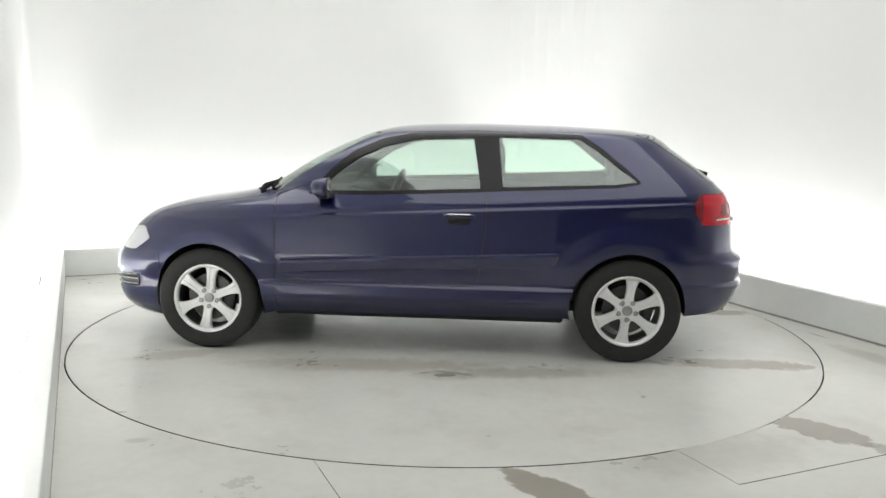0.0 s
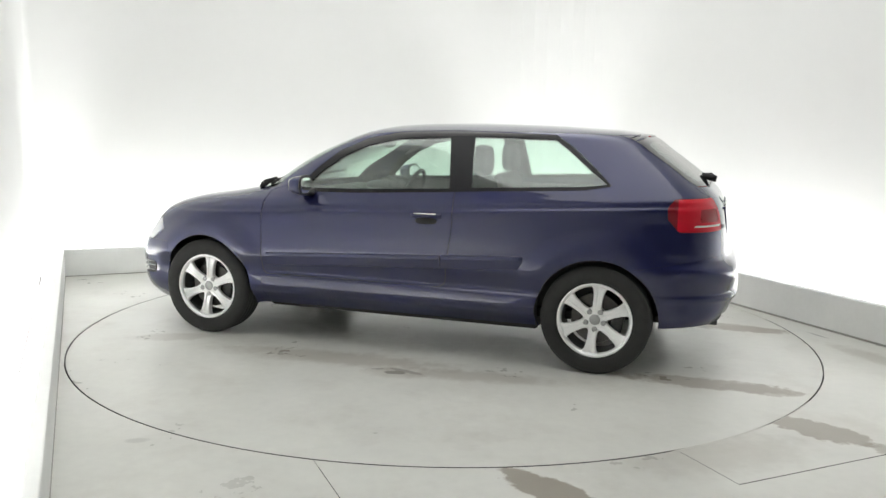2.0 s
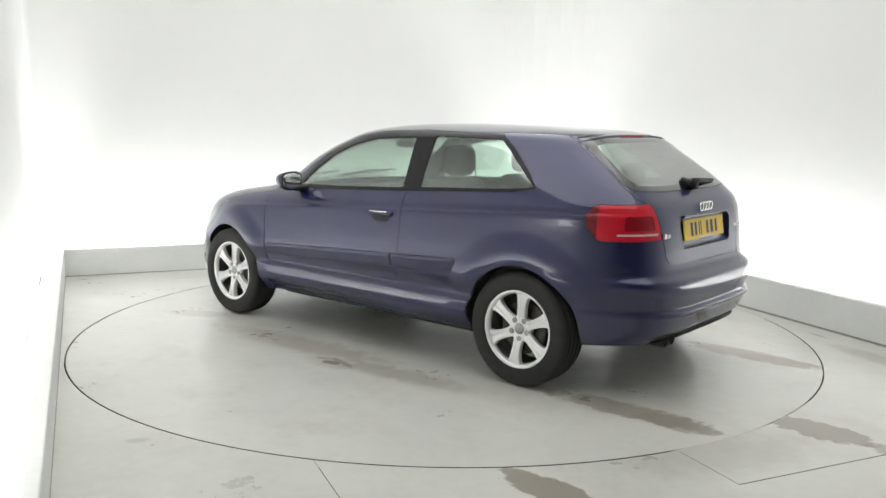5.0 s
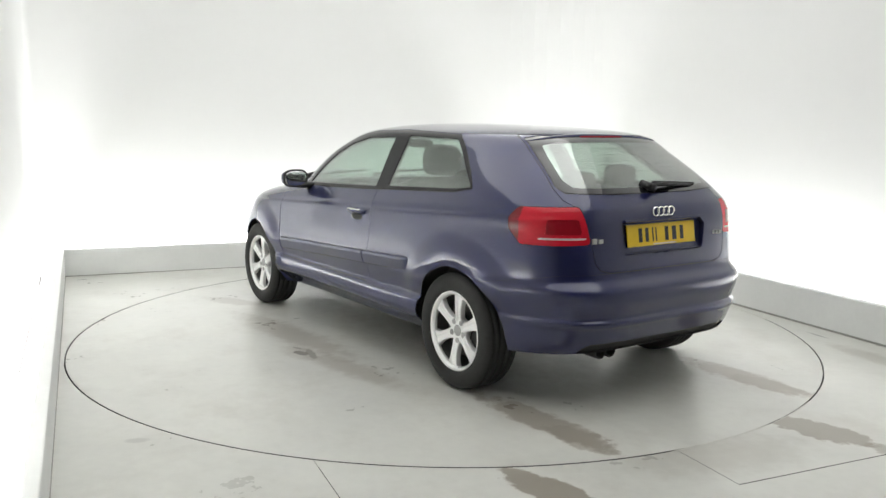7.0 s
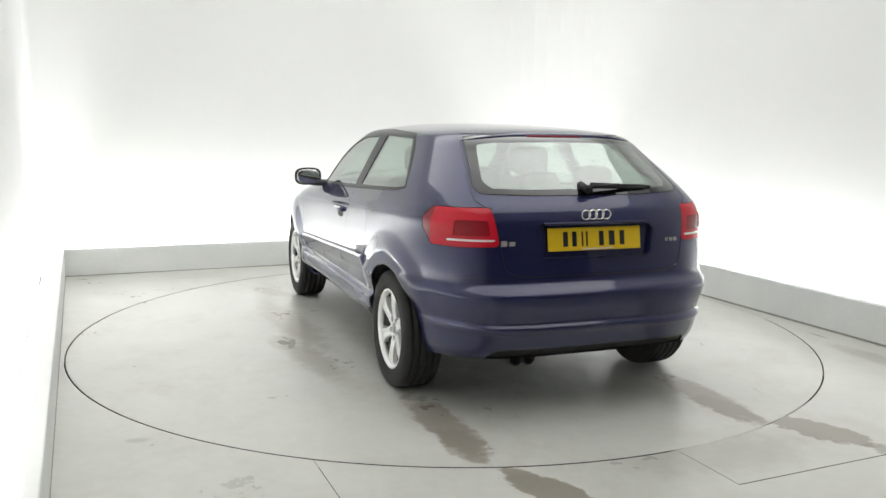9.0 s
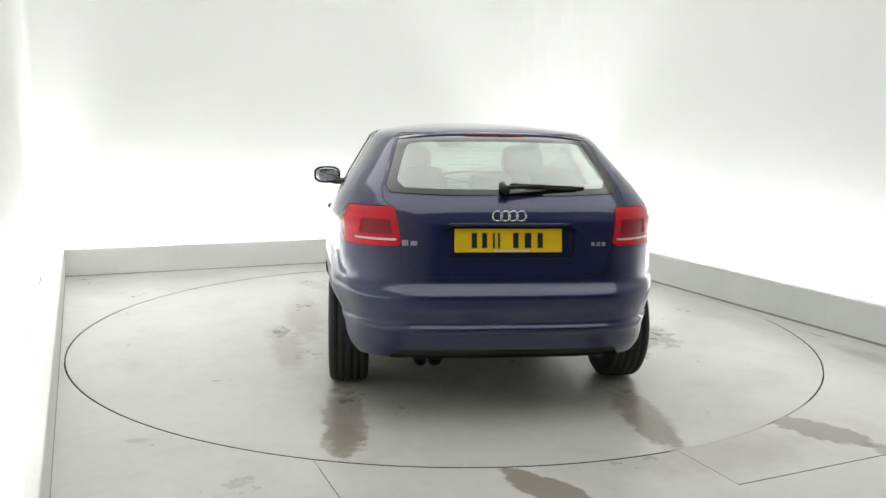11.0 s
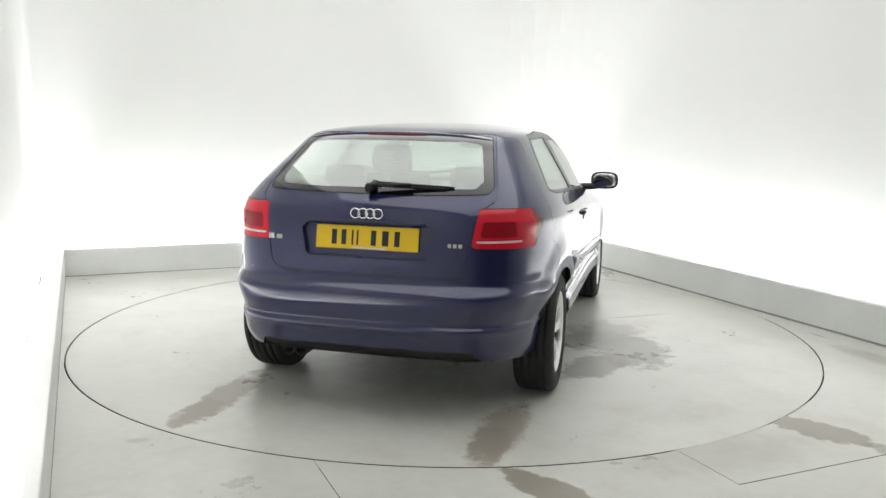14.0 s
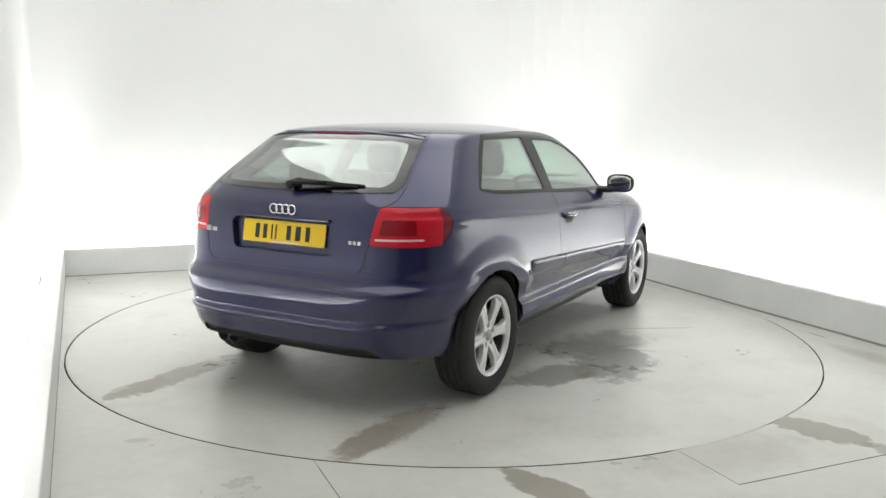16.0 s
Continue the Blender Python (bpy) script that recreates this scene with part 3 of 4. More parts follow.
def panel(name, mesh, material, parent, label="", both=True, off=0.0, thick=0.003, mirror=False, rim=False):
    """Link a cut piece of the skin as one part; both: with its mirror image across the car, joined on the centre line."""
    v, t = mesh
    used = np.unique(t)
    if len(used) == 0:
        return None
    lut = np.full(len(v), -1)
    lut[used] = np.arange(len(used))
    v, t = v[used].copy(), lut[t]
    if off:
        n = np.zeros_like(v)
        fn = np.cross(v[t[:, 1]] - v[t[:, 0]], v[t[:, 2]] - v[t[:, 0]])
        for q in range(3):
            np.add.at(n, t[:, q], fn)
        n /= np.maximum(np.linalg.norm(n, axis=1, keepdims=True), 1e-9)
        v_old = v
        v = v + n * off
        v[np.abs(mesh[0][used][:, 1]) < 1e-6, 1] = 0.0
        if rim:
            # walls from the sunk panel out to the skin
            count = defaultdict(int)
            for tri in t:
                for q in range(3):
                    count[(int(tri[q]), int(tri[(q + 1) % 3]))] += 1
            n_v = len(v)
            v = np.concatenate([v, v, v_old])
            wall = []
            for (a, b) in count:
                if (b, a) not in count and not (abs(v[a, 1]) < 1e-6 and abs(v[b, 1]) < 1e-6):
                    wall += [(b + n_v, a + n_v, a + 2 * n_v), (b + n_v, a + 2 * n_v, b + 2 * n_v)]
            t = np.concatenate([t, np.array(wall)])
    if mirror:
        v, t = v * (1, -1, 1), t[:, ::-1]
    if both:
        on = np.abs(v[:, 1]) < 1e-6
        lut = np.arange(len(v)) + len(v)
        lut[on] = np.nonzero(on)[0]
        v, t = np.concatenate([v, v * (1, -1, 1)]), np.concatenate([t, lut[t][:, ::-1]])
    me = bpy.data.meshes.new(name)
    me.from_pydata(v.tolist(), [], t.tolist())
    bm = bmesh.new()
    bm.from_mesh(me)
    bmesh.ops.delete(bm, geom=[w for w in bm.verts if not w.link_faces], context="VERTS")
    bmesh.ops.dissolve_degenerate(bm, dist=1e-5, edges=bm.edges)
    bm.to_mesh(me)
    bm.free()
    me.polygons.foreach_set("use_smooth", [True] * len(me.polygons))
    me.materials.append(material)
    ob = new(name, me)
    ob.parent = parent
    if thick:
        so = ob.modifiers.new("thickness", "SOLIDIFY")
        so.thickness, so.offset = thick, -1
        ob.modifiers.new("crisp_rim", "EDGE_SPLIT").split_angle = radians(42)
    if label:
        tagged(ob, label)
    return ob


def poly(pts, r=0.0):
    """The distance to an outline in two coordinates, below nought inside, its corners rounded by r."""
    p = np.array(pts, float)

    def at(q):
        best, inside = np.full(len(q), 1e9), np.zeros(len(q), bool)
        for i in range(len(p)):
            a, b = p[i], p[(i + 1) % len(p)]
            d = b - a
            w = q - a
            t = np.clip((w @ d) / (d @ d), 0, 1)
            best = np.minimum(best, np.hypot(*(w - t[:, None] * d).T))
            up = (a[1] <= q[:, 1]) != (b[1] <= q[:, 1])
            with np.errstate(divide="ignore", invalid="ignore"):
                xc = a[0] + (q[:, 1] - a[1]) / (b[1] - a[1]) * d[0]
            inside ^= up & (q[:, 0] < xc)
        return np.where(inside, -best, best) - r
    return at


def side_poly(pts, r=0.0, near=0.30):
    f = poly(pts, r)
    return lambda v: np.maximum(f(v[:, [0, 2]]), near - v[:, 1])


def rear_poly(pts, r=0.0, near=-1.2):
    f = poly(pts, r)
    return lambda v: np.maximum(f(v[:, [1, 2]]), v[:, 0] - near)


seals = []


def take(mesh, f, gap=0.0022):
    """Take a panel out of the skin, leaving a narrow joint round it."""
    got, rest = split(mesh, lambda v: f(v) + gap)
    joint, rest = split(rest, lambda v: f(v) - gap)
    seals.append(joint)
    return got, rest


car = new("car")
tagged(car, "dark blue metallic three-door hatchback standing on the turntable", "car")


def arch(v):
    d = np.minimum(np.hypot(v[:, 0] - WB, v[:, 2] - WR), np.hypot(v[:, 0] + WB, v[:, 2] - WR)) - 0.350
    return np.maximum(d, 0.5 - v[:, 1])


LOW = curve([(-2.2, 0.315), (-1.75, 0.285), (-1.55, 0.275), (-0.95, 0.235), (0.85, 0.225), (1.55, 0.165), (2.2, 0.20)])
skin = skin_mesh()
_, skin = split(skin, arch)
_, skin = split(skin, lambda v: v[:, 2] - LOW(v[:, 0]))

# glazing
DLO = [(0.665, 0.978), (0.55, 1.115), (0.41, 1.23), (0.23, 1.312), (0.0, 1.357), (-0.35, 1.370), (-0.99, 1.352), (-1.092, 1.288), (-1.252, 1.160), (-1.338, 1.080), (-1.2, 1.056), (-0.55, 1.024), (-0.35, 1.012), (0.25, 0.985)]
DOOR_GLASS = [(0.60, 1.0), (0.49, 1.108), (0.355, 1.203), (0.20, 1.272), (0.0, 1.314), (-0.335, 1.325), (-0.388, 1.034), (0.25, 1.008)]
Q_GLASS = [(-0.495, 1.336), (-0.99, 1.326), (-1.075, 1.268), (-1.235, 1.145), (-1.315, 1.088), (-1.2, 1.074), (-0.530, 1.044)]
dlo, skin = take(skin, side_poly(DLO, 0.004), 0.0012)
door_glass, dlo = split(dlo, side_poly(DOOR_GLASS, 0.004))
quarter_glass, dlo = split(dlo, side_poly(Q_GLASS, 0.004))
A_LINE = curve([(0.98, 0.86), (1.063, 0.762), (1.184, 0.565), (1.299, 0.362), (1.345, 0.27), (1.40, 0.12)])


def windscreen_at(v):
    return np.maximum(np.maximum(A_LINE(v[:, 2]) + 0.02 - v[:, 0], 1.0 - 0.02 * v[:, 0] - v[:, 2]), v[:, 2] - (1.362 - 0.05 * v[:, 1] ** 2))


screen, skin = take(skin, windscreen_at, 0.003)
REAR_BLACK = [(0, 1.352), (0.40, 1.350), (0.492, 1.338), (0.540, 1.20), (0.572, 1.112), (0.556, 1.086), (0.3, 1.076), (-0.5, 1.074), (-0.5, 1.352)]
REAR_CLEAR = [(0, 1.312), (0.38, 1.307), (0.450, 1.296), (0.488, 1.20), (0.508, 1.140), (0.488, 1.116), (0.3, 1.110), (-0.5, 1.110), (-0.5, 1.312)]
rear_black, skin = take(skin, rear_poly(REAR_BLACK, 0.006), 0.002)
rear_glass, rear_black = split(rear_black, rear_poly(REAR_CLEAR, 0.012))

# lamps
LAMP_IN = poly([(0.530, 0.856), (0.553, 1.006), (0.95, 1.006), (0.95, 0.846)], 0.018)
LAMP_SIDE = poly([(-1.730, 0.854), (-1.678, 0.915), (-1.675, 0.965), (-1.70, 1.0), (-2.3, 1.006), (-2.3, 0.846)], 0.018)


def tail_lamp_at(v):
    return np.maximum(LAMP_IN(v[:, [1, 2]]), LAMP_SIDE(v[:, [0, 2]]))


tail_lamp, skin = take(skin, tail_lamp_at, 0.0012)
# the lamp's forward end is cut off to take a darker red
tail_end, tail_lamp = split(tail_lamp, lambda v: np.maximum(-1.712 - v[:, 0], -LAMP_IN(v[:, [1, 2]]) - 0.30))
tail_strip, tail_lamp = split(tail_lamp, lambda v: np.maximum(np.maximum(np.abs(v[:, 2] - 0.868) - 0.005, tail_lamp_at(v) + 0.014), v[:, 0] + 1.80))
tail_core, tail_lamp = split(tail_lamp, lambda v: np.maximum(np.maximum(np.abs(v[:, 2] - 0.925) - 0.036, tail_lamp_at(v) + 0.034), v[:, 0] + 1.83))
HEAD_SIDE = poly([(1.70, 0.675), (1.745, 0.735), (2.3, 0.70), (2.3, 0.60), (1.80, 0.605)], 0.01)
head_lamp, skin = take(skin, lambda v: np.maximum(HEAD_SIDE(v[:, [0, 2]]), 0.40 - v[:, 1]), 0.003)
GRILLE = poly([(0, 0.70), (0.30, 0.69), (0.27, 0.42), (0.20, 0.30), (-0.3, 0.30), (-0.3, 0.70)], 0.015)
grille, skin = take(skin, lambda v: np.maximum(GRILLE(v[:, [1, 2]]), 1.6 - v[:, 0]), 0.003)
INTAKE = poly([(0.46, 0.400), (0.745, 0.425), (0.745, 0.372), (0.50, 0.335)], 0.012)
intake, skin = take(skin, lambda v: np.maximum(INTAKE(v[:, [1, 2]]), 1.6 - v[:, 0]), 0.003)

# the hollow of the number plate
RECESS = [(0.0, 0.932), (0.300, 0.930), (0.325, 0.905), (0.300, 0.790), (0.285, 0.778), (-0.3, 0.776), (-0.3, 0.932)]
recess, skin = split(skin, rear_poly(RECESS, 0.006, -1.7))

# panels
DOOR = [(0.865, 0.965), (0.850, 0.80), (0.843, 0.57), (0.845, 0.462), (0.826, 0.443), (-0.350, 0.443), (-0.383, 0.468), (-0.428, 0.812), (-0.425, 1.03), (0.2, 1.02), (0.7, 1.02)]
door, skin = take(skin, side_poly(DOOR, 0.004), 0.0017)
TAILGATE = [(-0.6, 0.697), (0.40, 0.697), (0.462, 0.715), (0.487, 0.745), (0.505, 0.846), (0.552, 1.02), (0.590, 1.050), (0.592, 1.10), (0.555, 1.20), (0.508, 1.340), (0.485, 1.358), (-0.6, 1.366)]
tailgate, skin = take(skin, rear_poly(TAILGATE, 0.003, -1.33), 0.0017)
rear_bumper, skin = take(skin, lambda v: np.maximum(v[:, 2] - 0.6925 + 0.18 * np.clip(v[:, 0] + 1.9, 0, 1), v[:, 0] + 1.45), 0.0006)
valance, rear_bumper = split(rear_bumper, lambda v: v[:, 2] - 0.348 + 0.7 * np.maximum(0, v[:, 1] - 0.52) + 0.6 * np.maximum(0, v[:, 0] + 1.95))
front_bumper, skin = take(skin, lambda v: np.maximum(v[:, 2] - 0.60, 1.60 - v[:, 0]), 0.0009)
bonnet, skin = take(skin, lambda v: np.maximum(np.maximum(v[:, 1] - 0.70, 0.70 - v[:, 2]), np.maximum(0.9 - v[:, 0], v[:, 2] - 1.0)), 0.0022)
wing, skin = take(skin, lambda v: np.maximum(0.852 - v[:, 0], v[:, 2] - 0.99), 0.0006)
roof, quarter = split(skin, lambda v: np.maximum(1.35 - v[:, 2], -v[:, 0] - 1.5))

panel("windscreen", screen, M_GLASS, car, "greenish laminated windscreen", thick=0.004)
rear_window = panel("rear_window", rear_glass, M_REARGLASS, car, "green-tinted heated rear window", thick=0.003)
panel("rear_window_border", rear_black, M_BORDER, car, "glossy black border of the rear window")
panel("bonnet", bonnet, M_PAINT, car)
panel("roof", roof, M_PAINT, car)
panel("tailgate", tailgate, M_PAINT, car)
panel("plate_recess", recess, M_PAINT, car, off=-0.028, thick=0, rim=True)
panel("rear_bumper", rear_bumper, M_PAINT, car)
panel("rear_valance", valance, M_SEAL, car, "dark plastic lower bumper edge", off=-0.012, thick=0, rim=True)
panel("front_bumper", front_bumper, M_PAINT, car)
panel("grille", grille, M_BLACK, car, "black radiator grille", off=-0.02, thick=0, rim=True)
for mirror, side in ((False, 1), (True, -1)):
    kw = dict(both=False, mirror=mirror)
    d = panel("door", door, M_PAINT, car, **kw)
    panel("door_window", door_glass, M_GLASS, d, "green-tinted side glass", thick=0.003, off=-0.004, **kw)
    panel("quarter_window", quarter_glass, M_GLASS, car, "green-tinted side glass", thick=0.003, off=-0.003, **kw)
    panel("window_surround", dlo, M_GLOSSBLACK, car, "black window surround and pillar", thick=0.02, **kw)
    panel("front_wing", wing, M_PAINT, car, **kw)
    panel("quarter_panel", quarter, M_PAINT, car, **kw)
    lamp = panel("tail_lamp", tail_lamp, M_RED, car, "bright red tail lamp", thick=0.02, **kw)
    panel("lens_end", tail_end, M_LENS_END, lamp, "dark red end of the lamp", thick=0.015, **kw)
    panel("lamp_core", tail_core, M_DEEPRED, lamp, "darker red lamp chamber", thick=0.015, off=-0.004, **kw)
    panel("reversing_strip", tail_strip, M_WHITELENS, lamp, "clear white strip across the lamp", thick=0.015, off=-0.001, **kw)
    panel("head_lamp", head_lamp, M_CLEAR, car, "clear head lamp", thick=0.02, **kw)
    panel("air_intake", intake, M_BLACK, car, "black air intake", off=-0.02, thick=0, rim=True, **kw)
bm_v, bm_t, n0 = [], [], 0
for v, t in seals:
    bm_v.append(v)
    bm_t.append(t + n0)
    n0 += len(v)
panel("joint_seal", (np.concatenate(bm_v), np.concatenate(bm_t)), M_SEAL, car, "dark joint between the panels", off=-0.005, thick=0)


def side_y(x, z):
    """Half width of the skin at a place on its side."""
    a, b = float(NOSE(z)), float(TAIL(z))
    mid = a * 0.48 + b * 0.52
    n, e = (float(N_FRONT(z)), a) if x > mid else (float(N_REAR(z)), b)
    return float(width_at(z, x)) * (1 - min(1, abs((x - mid) / (e - mid))) ** n) ** (1 / n)


def rear_x(y, z):
    a, b = float(NOSE(z)), float(TAIL(z))
    mid = a * 0.48 + b * 0.52
    n = float(N_REAR(z))
    return mid + (b - mid) * (1 - min(1, abs(y) / float(width_at(z, b * 0.9))) ** n) ** (1 / n)


def front_x(y, z):
    a, b = float(NOSE(z)), float(TAIL(z))
    mid = a * 0.48 + b * 0.52
    n = float(N_FRONT(z))
    return mid + (a - mid) * (1 - min(1, abs(y) / float(width_at(z, a * 0.9))) ** n) ** (1 / n)


def ribbon(bm, path, profile, out):
    """Sweep a closed profile of (outwards, up) along places on the skin; out gives the outward way at each."""
    rings = []
    for p, o in zip(path, out):
        rings.append([bm.verts.new(Vector(p) + Vector(o) * a + Vector((0, 0, b))) for a, b in profile])
    m = len(profile)
    for r0, r1 in zip(rings, rings[1:]):
        for i in range(m):
            bm.faces.new((r0[i], r0[(i + 1) % m], r1[(i + 1) % m], r1[i]))
    bm.faces.new(rings[0])
    bm.faces.new(list(reversed(rings[-1])))
    bmesh.ops.recalc_face_normals(bm, faces=bm.faces)


def strip_z(x):
    return 0.585 + (0.82 - x) * 0.048


def tube(bm, a, b, r, n=10, r2=None):
    a, b = Vector(a), Vector(b)
    z = (b - a).normalized()
    x = z.orthogonal().normalized()
    y = z.cross(x)
    rings = [[bm.verts.new(p + (x * math.cos(2 * math.pi * k / n) + y * math.sin(2 * math.pi * k / n)) * q) for k in range(n)] for p, q in ((a, r), (b, r2 or r))]
    for k in range(n):
        j = (k + 1) % n
        bm.faces.new((rings[0][k], rings[0][j], rings[1][j], rings[1][k]))
    bm.faces.new(list(reversed(rings[0])))
    bm.faces.new(rings[1])


def shell(bm, centre, size, taper=(1, 1), n=(20, 12), power=2.6, m=None):
    """A rounded block: a super-ellipsoid, narrowed towards +x by taper."""
    cx, cy, cz = centre
    grid = []
    pw = lambda c: math.copysign(abs(c) ** (2 / power), c)
    for i in range(n[1] + 1):
        la = -math.pi / 2 + math.pi * i / n[1]
        ring = []
        for k in range(n[0]):
            lo = 2 * math.pi * k / n[0]
            x, y, z = pw(math.cos(la)) * pw(math.cos(lo)), pw(math.cos(la)) * pw(math.sin(lo)), pw(math.sin(la))
            f = (x + 1) / 2
            ring.append(bm.verts.new((cx + x * size[0], cy + y * size[1] * (1 + (taper[0] - 1) * f), cz + z * size[2] * (1 + (taper[1] - 1) * f))))
        grid.append(ring)
    for i in range(n[1]):
        for k in range(n[0]):
            j = (k + 1) % n[0]
            bm.faces.new((grid[i][k], grid[i][j], grid[i + 1][j], grid[i + 1][k]))
    bmesh.ops.remove_doubles(bm, verts=bm.verts, dist=1e-5)
    if m is not None:
        bmesh.ops.transform(bm, matrix=m, verts=bm.verts)


for s in (1, -1):
    # rub strips, handles, mirrors
    for x0, x1 in ((0.815, -0.365), (-0.375, -0.868)):
        xs = [x0 + (x1 - x0) * (1 - (1 - k / 14) ** 1.6) for k in range(15)]
        bm = bmesh.new()
        path = [(x, s * (side_y(x, strip_z(x) - 0.045) - 0.014 * max(0.0, (-0.83 - x) / 0.038) ** 2), strip_z(x) - 0.045) for x in xs]
        ribbon(bm, path, [(-0.012, -0.042), (-0.004, -0.042), (0.001, -0.038), (0.017, 0.016), (0.0175, 0.020), (0.016, 0.034), (0.004, 0.041), (-0.012, 0.044)], [(0, s, 0)] * 15)
        part("rub_strip", bm, M_PAINT, car, "body-coloured door moulding", smooth=False)
    bm = bmesh.new()
    hz = 0.868
    xs = [-0.175 - 0.19 * k / 8 for k in range(9)]
    ribbon(bm, [(x, s * (side_y(x, hz) + 0.012 - 0.010 * abs(2 * k / 8 - 1) ** 3), hz) for k, x in enumerate(xs)], [(-0.008, -0.014), (0.010, -0.012), (0.016, 0.0), (0.012, 0.013), (-0.008, 0.014)], [(0, s, 0)] * 9)
    handle = part("door_handle", bm, M_PAINT, car)
    bm = bmesh.new()
    ribbon(bm, [(x, s * (side_y(x, hz) + 0.013), hz + 0.012) for x in xs[1:-1]], [(0.002, 0.0), (0.017, -0.003), (0.018, 0.003), (0.002, 0.006)], [(0, s, 0)] * 7)
    part("handle_strip", bm, M_CHROME, handle, "thin chrome strip on the handle")
    # no real hollow: a shallow black shell gives the shade behind the handle
    bm = bmesh.new()
    shell(bm, (-0.27, s * (side_y(-0.27, 0.842) - 0.004), 0.836), (0.075, 0.008, 0.022))
    part("handle_shade", bm, M_SEAL, handle, "black patch standing in for the shaded hollow behind the handle")
    mirror_y = 0.914 if s > 0 else 0.938
    bm = bmesh.new()
    shell(bm, (0.545, s * mirror_y, 1.024), (0.072, 0.103, 0.066), taper=(0.8, 0.72), power=2.9)
    for v in bm.verts:
        v.co.x = max(v.co.x, 0.508)
        v.co.x -= 0.10 * (abs(v.co.y) - 0.91)
    door_mirror = part("door_mirror", bm, M_PAINT, car, "body-coloured door mirror")
    bm = bmesh.new()
    shell(bm, (0.509, s * mirror_y, 1.024), (0.006, 0.084, 0.050), power=3.0)
    for v in bm.verts:
        v.co.x -= 0.10 * (abs(v.co.y) - 0.91)
    part("mirror_glass", bm, M_MIRROR, door_mirror, "mirror glass")
    bm = bmesh.new()
    shell(bm, (0.513, s * mirror_y, 1.024), (0.008, 0.099, 0.063), power=3.0)
    for v in bm.verts:
        v.co.x -= 0.10 * (abs(v.co.y) - 0.91)
    part("mirror_rim", bm, M_BLACK, door_mirror, "black plastic mirror rim")
    bm = bmesh.new()
    ys = side_y(0.53, 0.965)
    shell(bm, (0.552, s * (ys + 0.025), 0.974), (0.050, 0.085, 0.024), power=2.6)
    part("mirror_arm", bm, M_BLACK, door_mirror, "black mirror foot")

    # bright fins in the front air intake
    for z in (0.352, 0.385, 0.412):
        bm = bmesh.new()
        ys = [0.50 + 0.235 * k / 6 for k in range(7)]
        ribbon(bm, [(front_x(y, z), s * y, z + 0.25 * (y - 0.46) * 0.3) for y in ys], [(-0.02, -0.003), (0.002, -0.002), (0.002, 0.002), (-0.02, 0.003)], [(1, 0, 0)] * 7)
        part("intake_fin", bm, M_RIMDULL, car, "pale fin in the air intake", smooth=False)

# rear fittings
bm = bmesh.new()
ys = [-0.515 + k * 1.03 / 28 for k in range(29)]
rings = []
for y in ys:
    f = max(0.0, 1 - (y / 0.52) ** 2) ** 0.5
    z = 1.362 - 0.020 * (y / 0.5) ** 4 - 0.012 * (y / 0.5) ** 2
    x = rear_x(y, z)
    rings.append([bm.verts.new(p) for p in ((x + 0.06, y, z + 0.016 * f - 0.012), (x + 0.012, y, z + 0.018 * f - 0.010), (x - 0.022 * f, y, z + 0.002 * f), (x - 0.025 * f, y, z - 0.002 * f),
                                            (x - 0.024 * f, y, z - 0.017 * f - 0.001), (x + 0.03, y, z - 0.020))])
for r0, r1 in zip(rings, rings[1:]):
    for k in range(6):
        bm.faces.new((r0[k], r0[(k + 1) % 6], r1[(k + 1) % 6], r1[k]))
bm.faces.new(rings[0])
bm.faces.new(list(reversed(rings[-1])))
bmesh.ops.recalc_face_normals(bm, faces=bm.faces)
part("roof_spoiler", bm, M_PAINT, car)
bm = bmesh.new()
ys = [-0.16 + k * 0.04 for k in range(9)]
ribbon(bm, [(rear_x(y, 1.36) - 0.024, y, 1.355 - 0.05 * y * y) for y in ys], [(-0.02, -0.009), (0.004, -0.008), (0.005, 0.003), (-0.02, 0.003)], [(-1, 0, 0)] * 9)
part("brake_light", bm, M_DEEPRED, car, "dark red high-level brake light")
bm = bmesh.new()
tube(bm, (-1.890, 0.01, 1.095), (-1.80, 0.01, 1.118), 0.021, 14, 0.018)
tube(bm, (-1.876, 0.03, 1.110), (-1.852, -0.19, 1.118), 0.011, 8, 0.009)
tube(bm, (-1.852, -0.02, 1.122), (-1.812, -0.395, 1.106), 0.010, 8, 0.007)
tube(bm, (-1.856, 0.0, 1.112), (-1.822, -0.36, 1.100), 0.009, 8, 0.007)
part("rear_wiper", bm, M_SEAL, car, "black rear wiper parked across the glass")
bm = bmesh.new()
P0, P1 = Vector((-1.952, 0, 0.808)), Vector((-1.934, 0, 0.921))
pm = Matrix((Vector((0, -1, 0)), (P1 - P0).normalized(), Vector((-1, 0, 0.16)).normalized())).transposed().to_4x4()
pm.translation = (P0 + P1) / 2
box(bm, -0.26, -0.0565, -0.004, 0.26, 0.0565, 0.004, pm, bevel=0.003)
plate = part("number_plate", bm, M_YELLOW, car, "yellow rear number plate with black bars", smooth=False)
# plain bars take the place of the characters
for y0, y1 in ((-0.178, -0.152), (-0.128, -0.104), (-0.076, -0.067), (-0.051, -0.042), (0.022, 0.048), (0.078, 0.110), (0.140, 0.166)):
    bm = bmesh.new()
    box(bm, y0, -0.036, 0.004, y1, 0.036, 0.0052, pm)
    part("bar", bm, M_BLACK, plate, smooth=False)
bm = bmesh.new()
box(bm, -0.07, -0.0525, 0.004, 0.10, -0.0465, 0.0055, pm)
part("dealer_bar", bm, M_WHITELENS, plate, "pale bar along the plate's foot", smooth=False)
bm = bmesh.new()
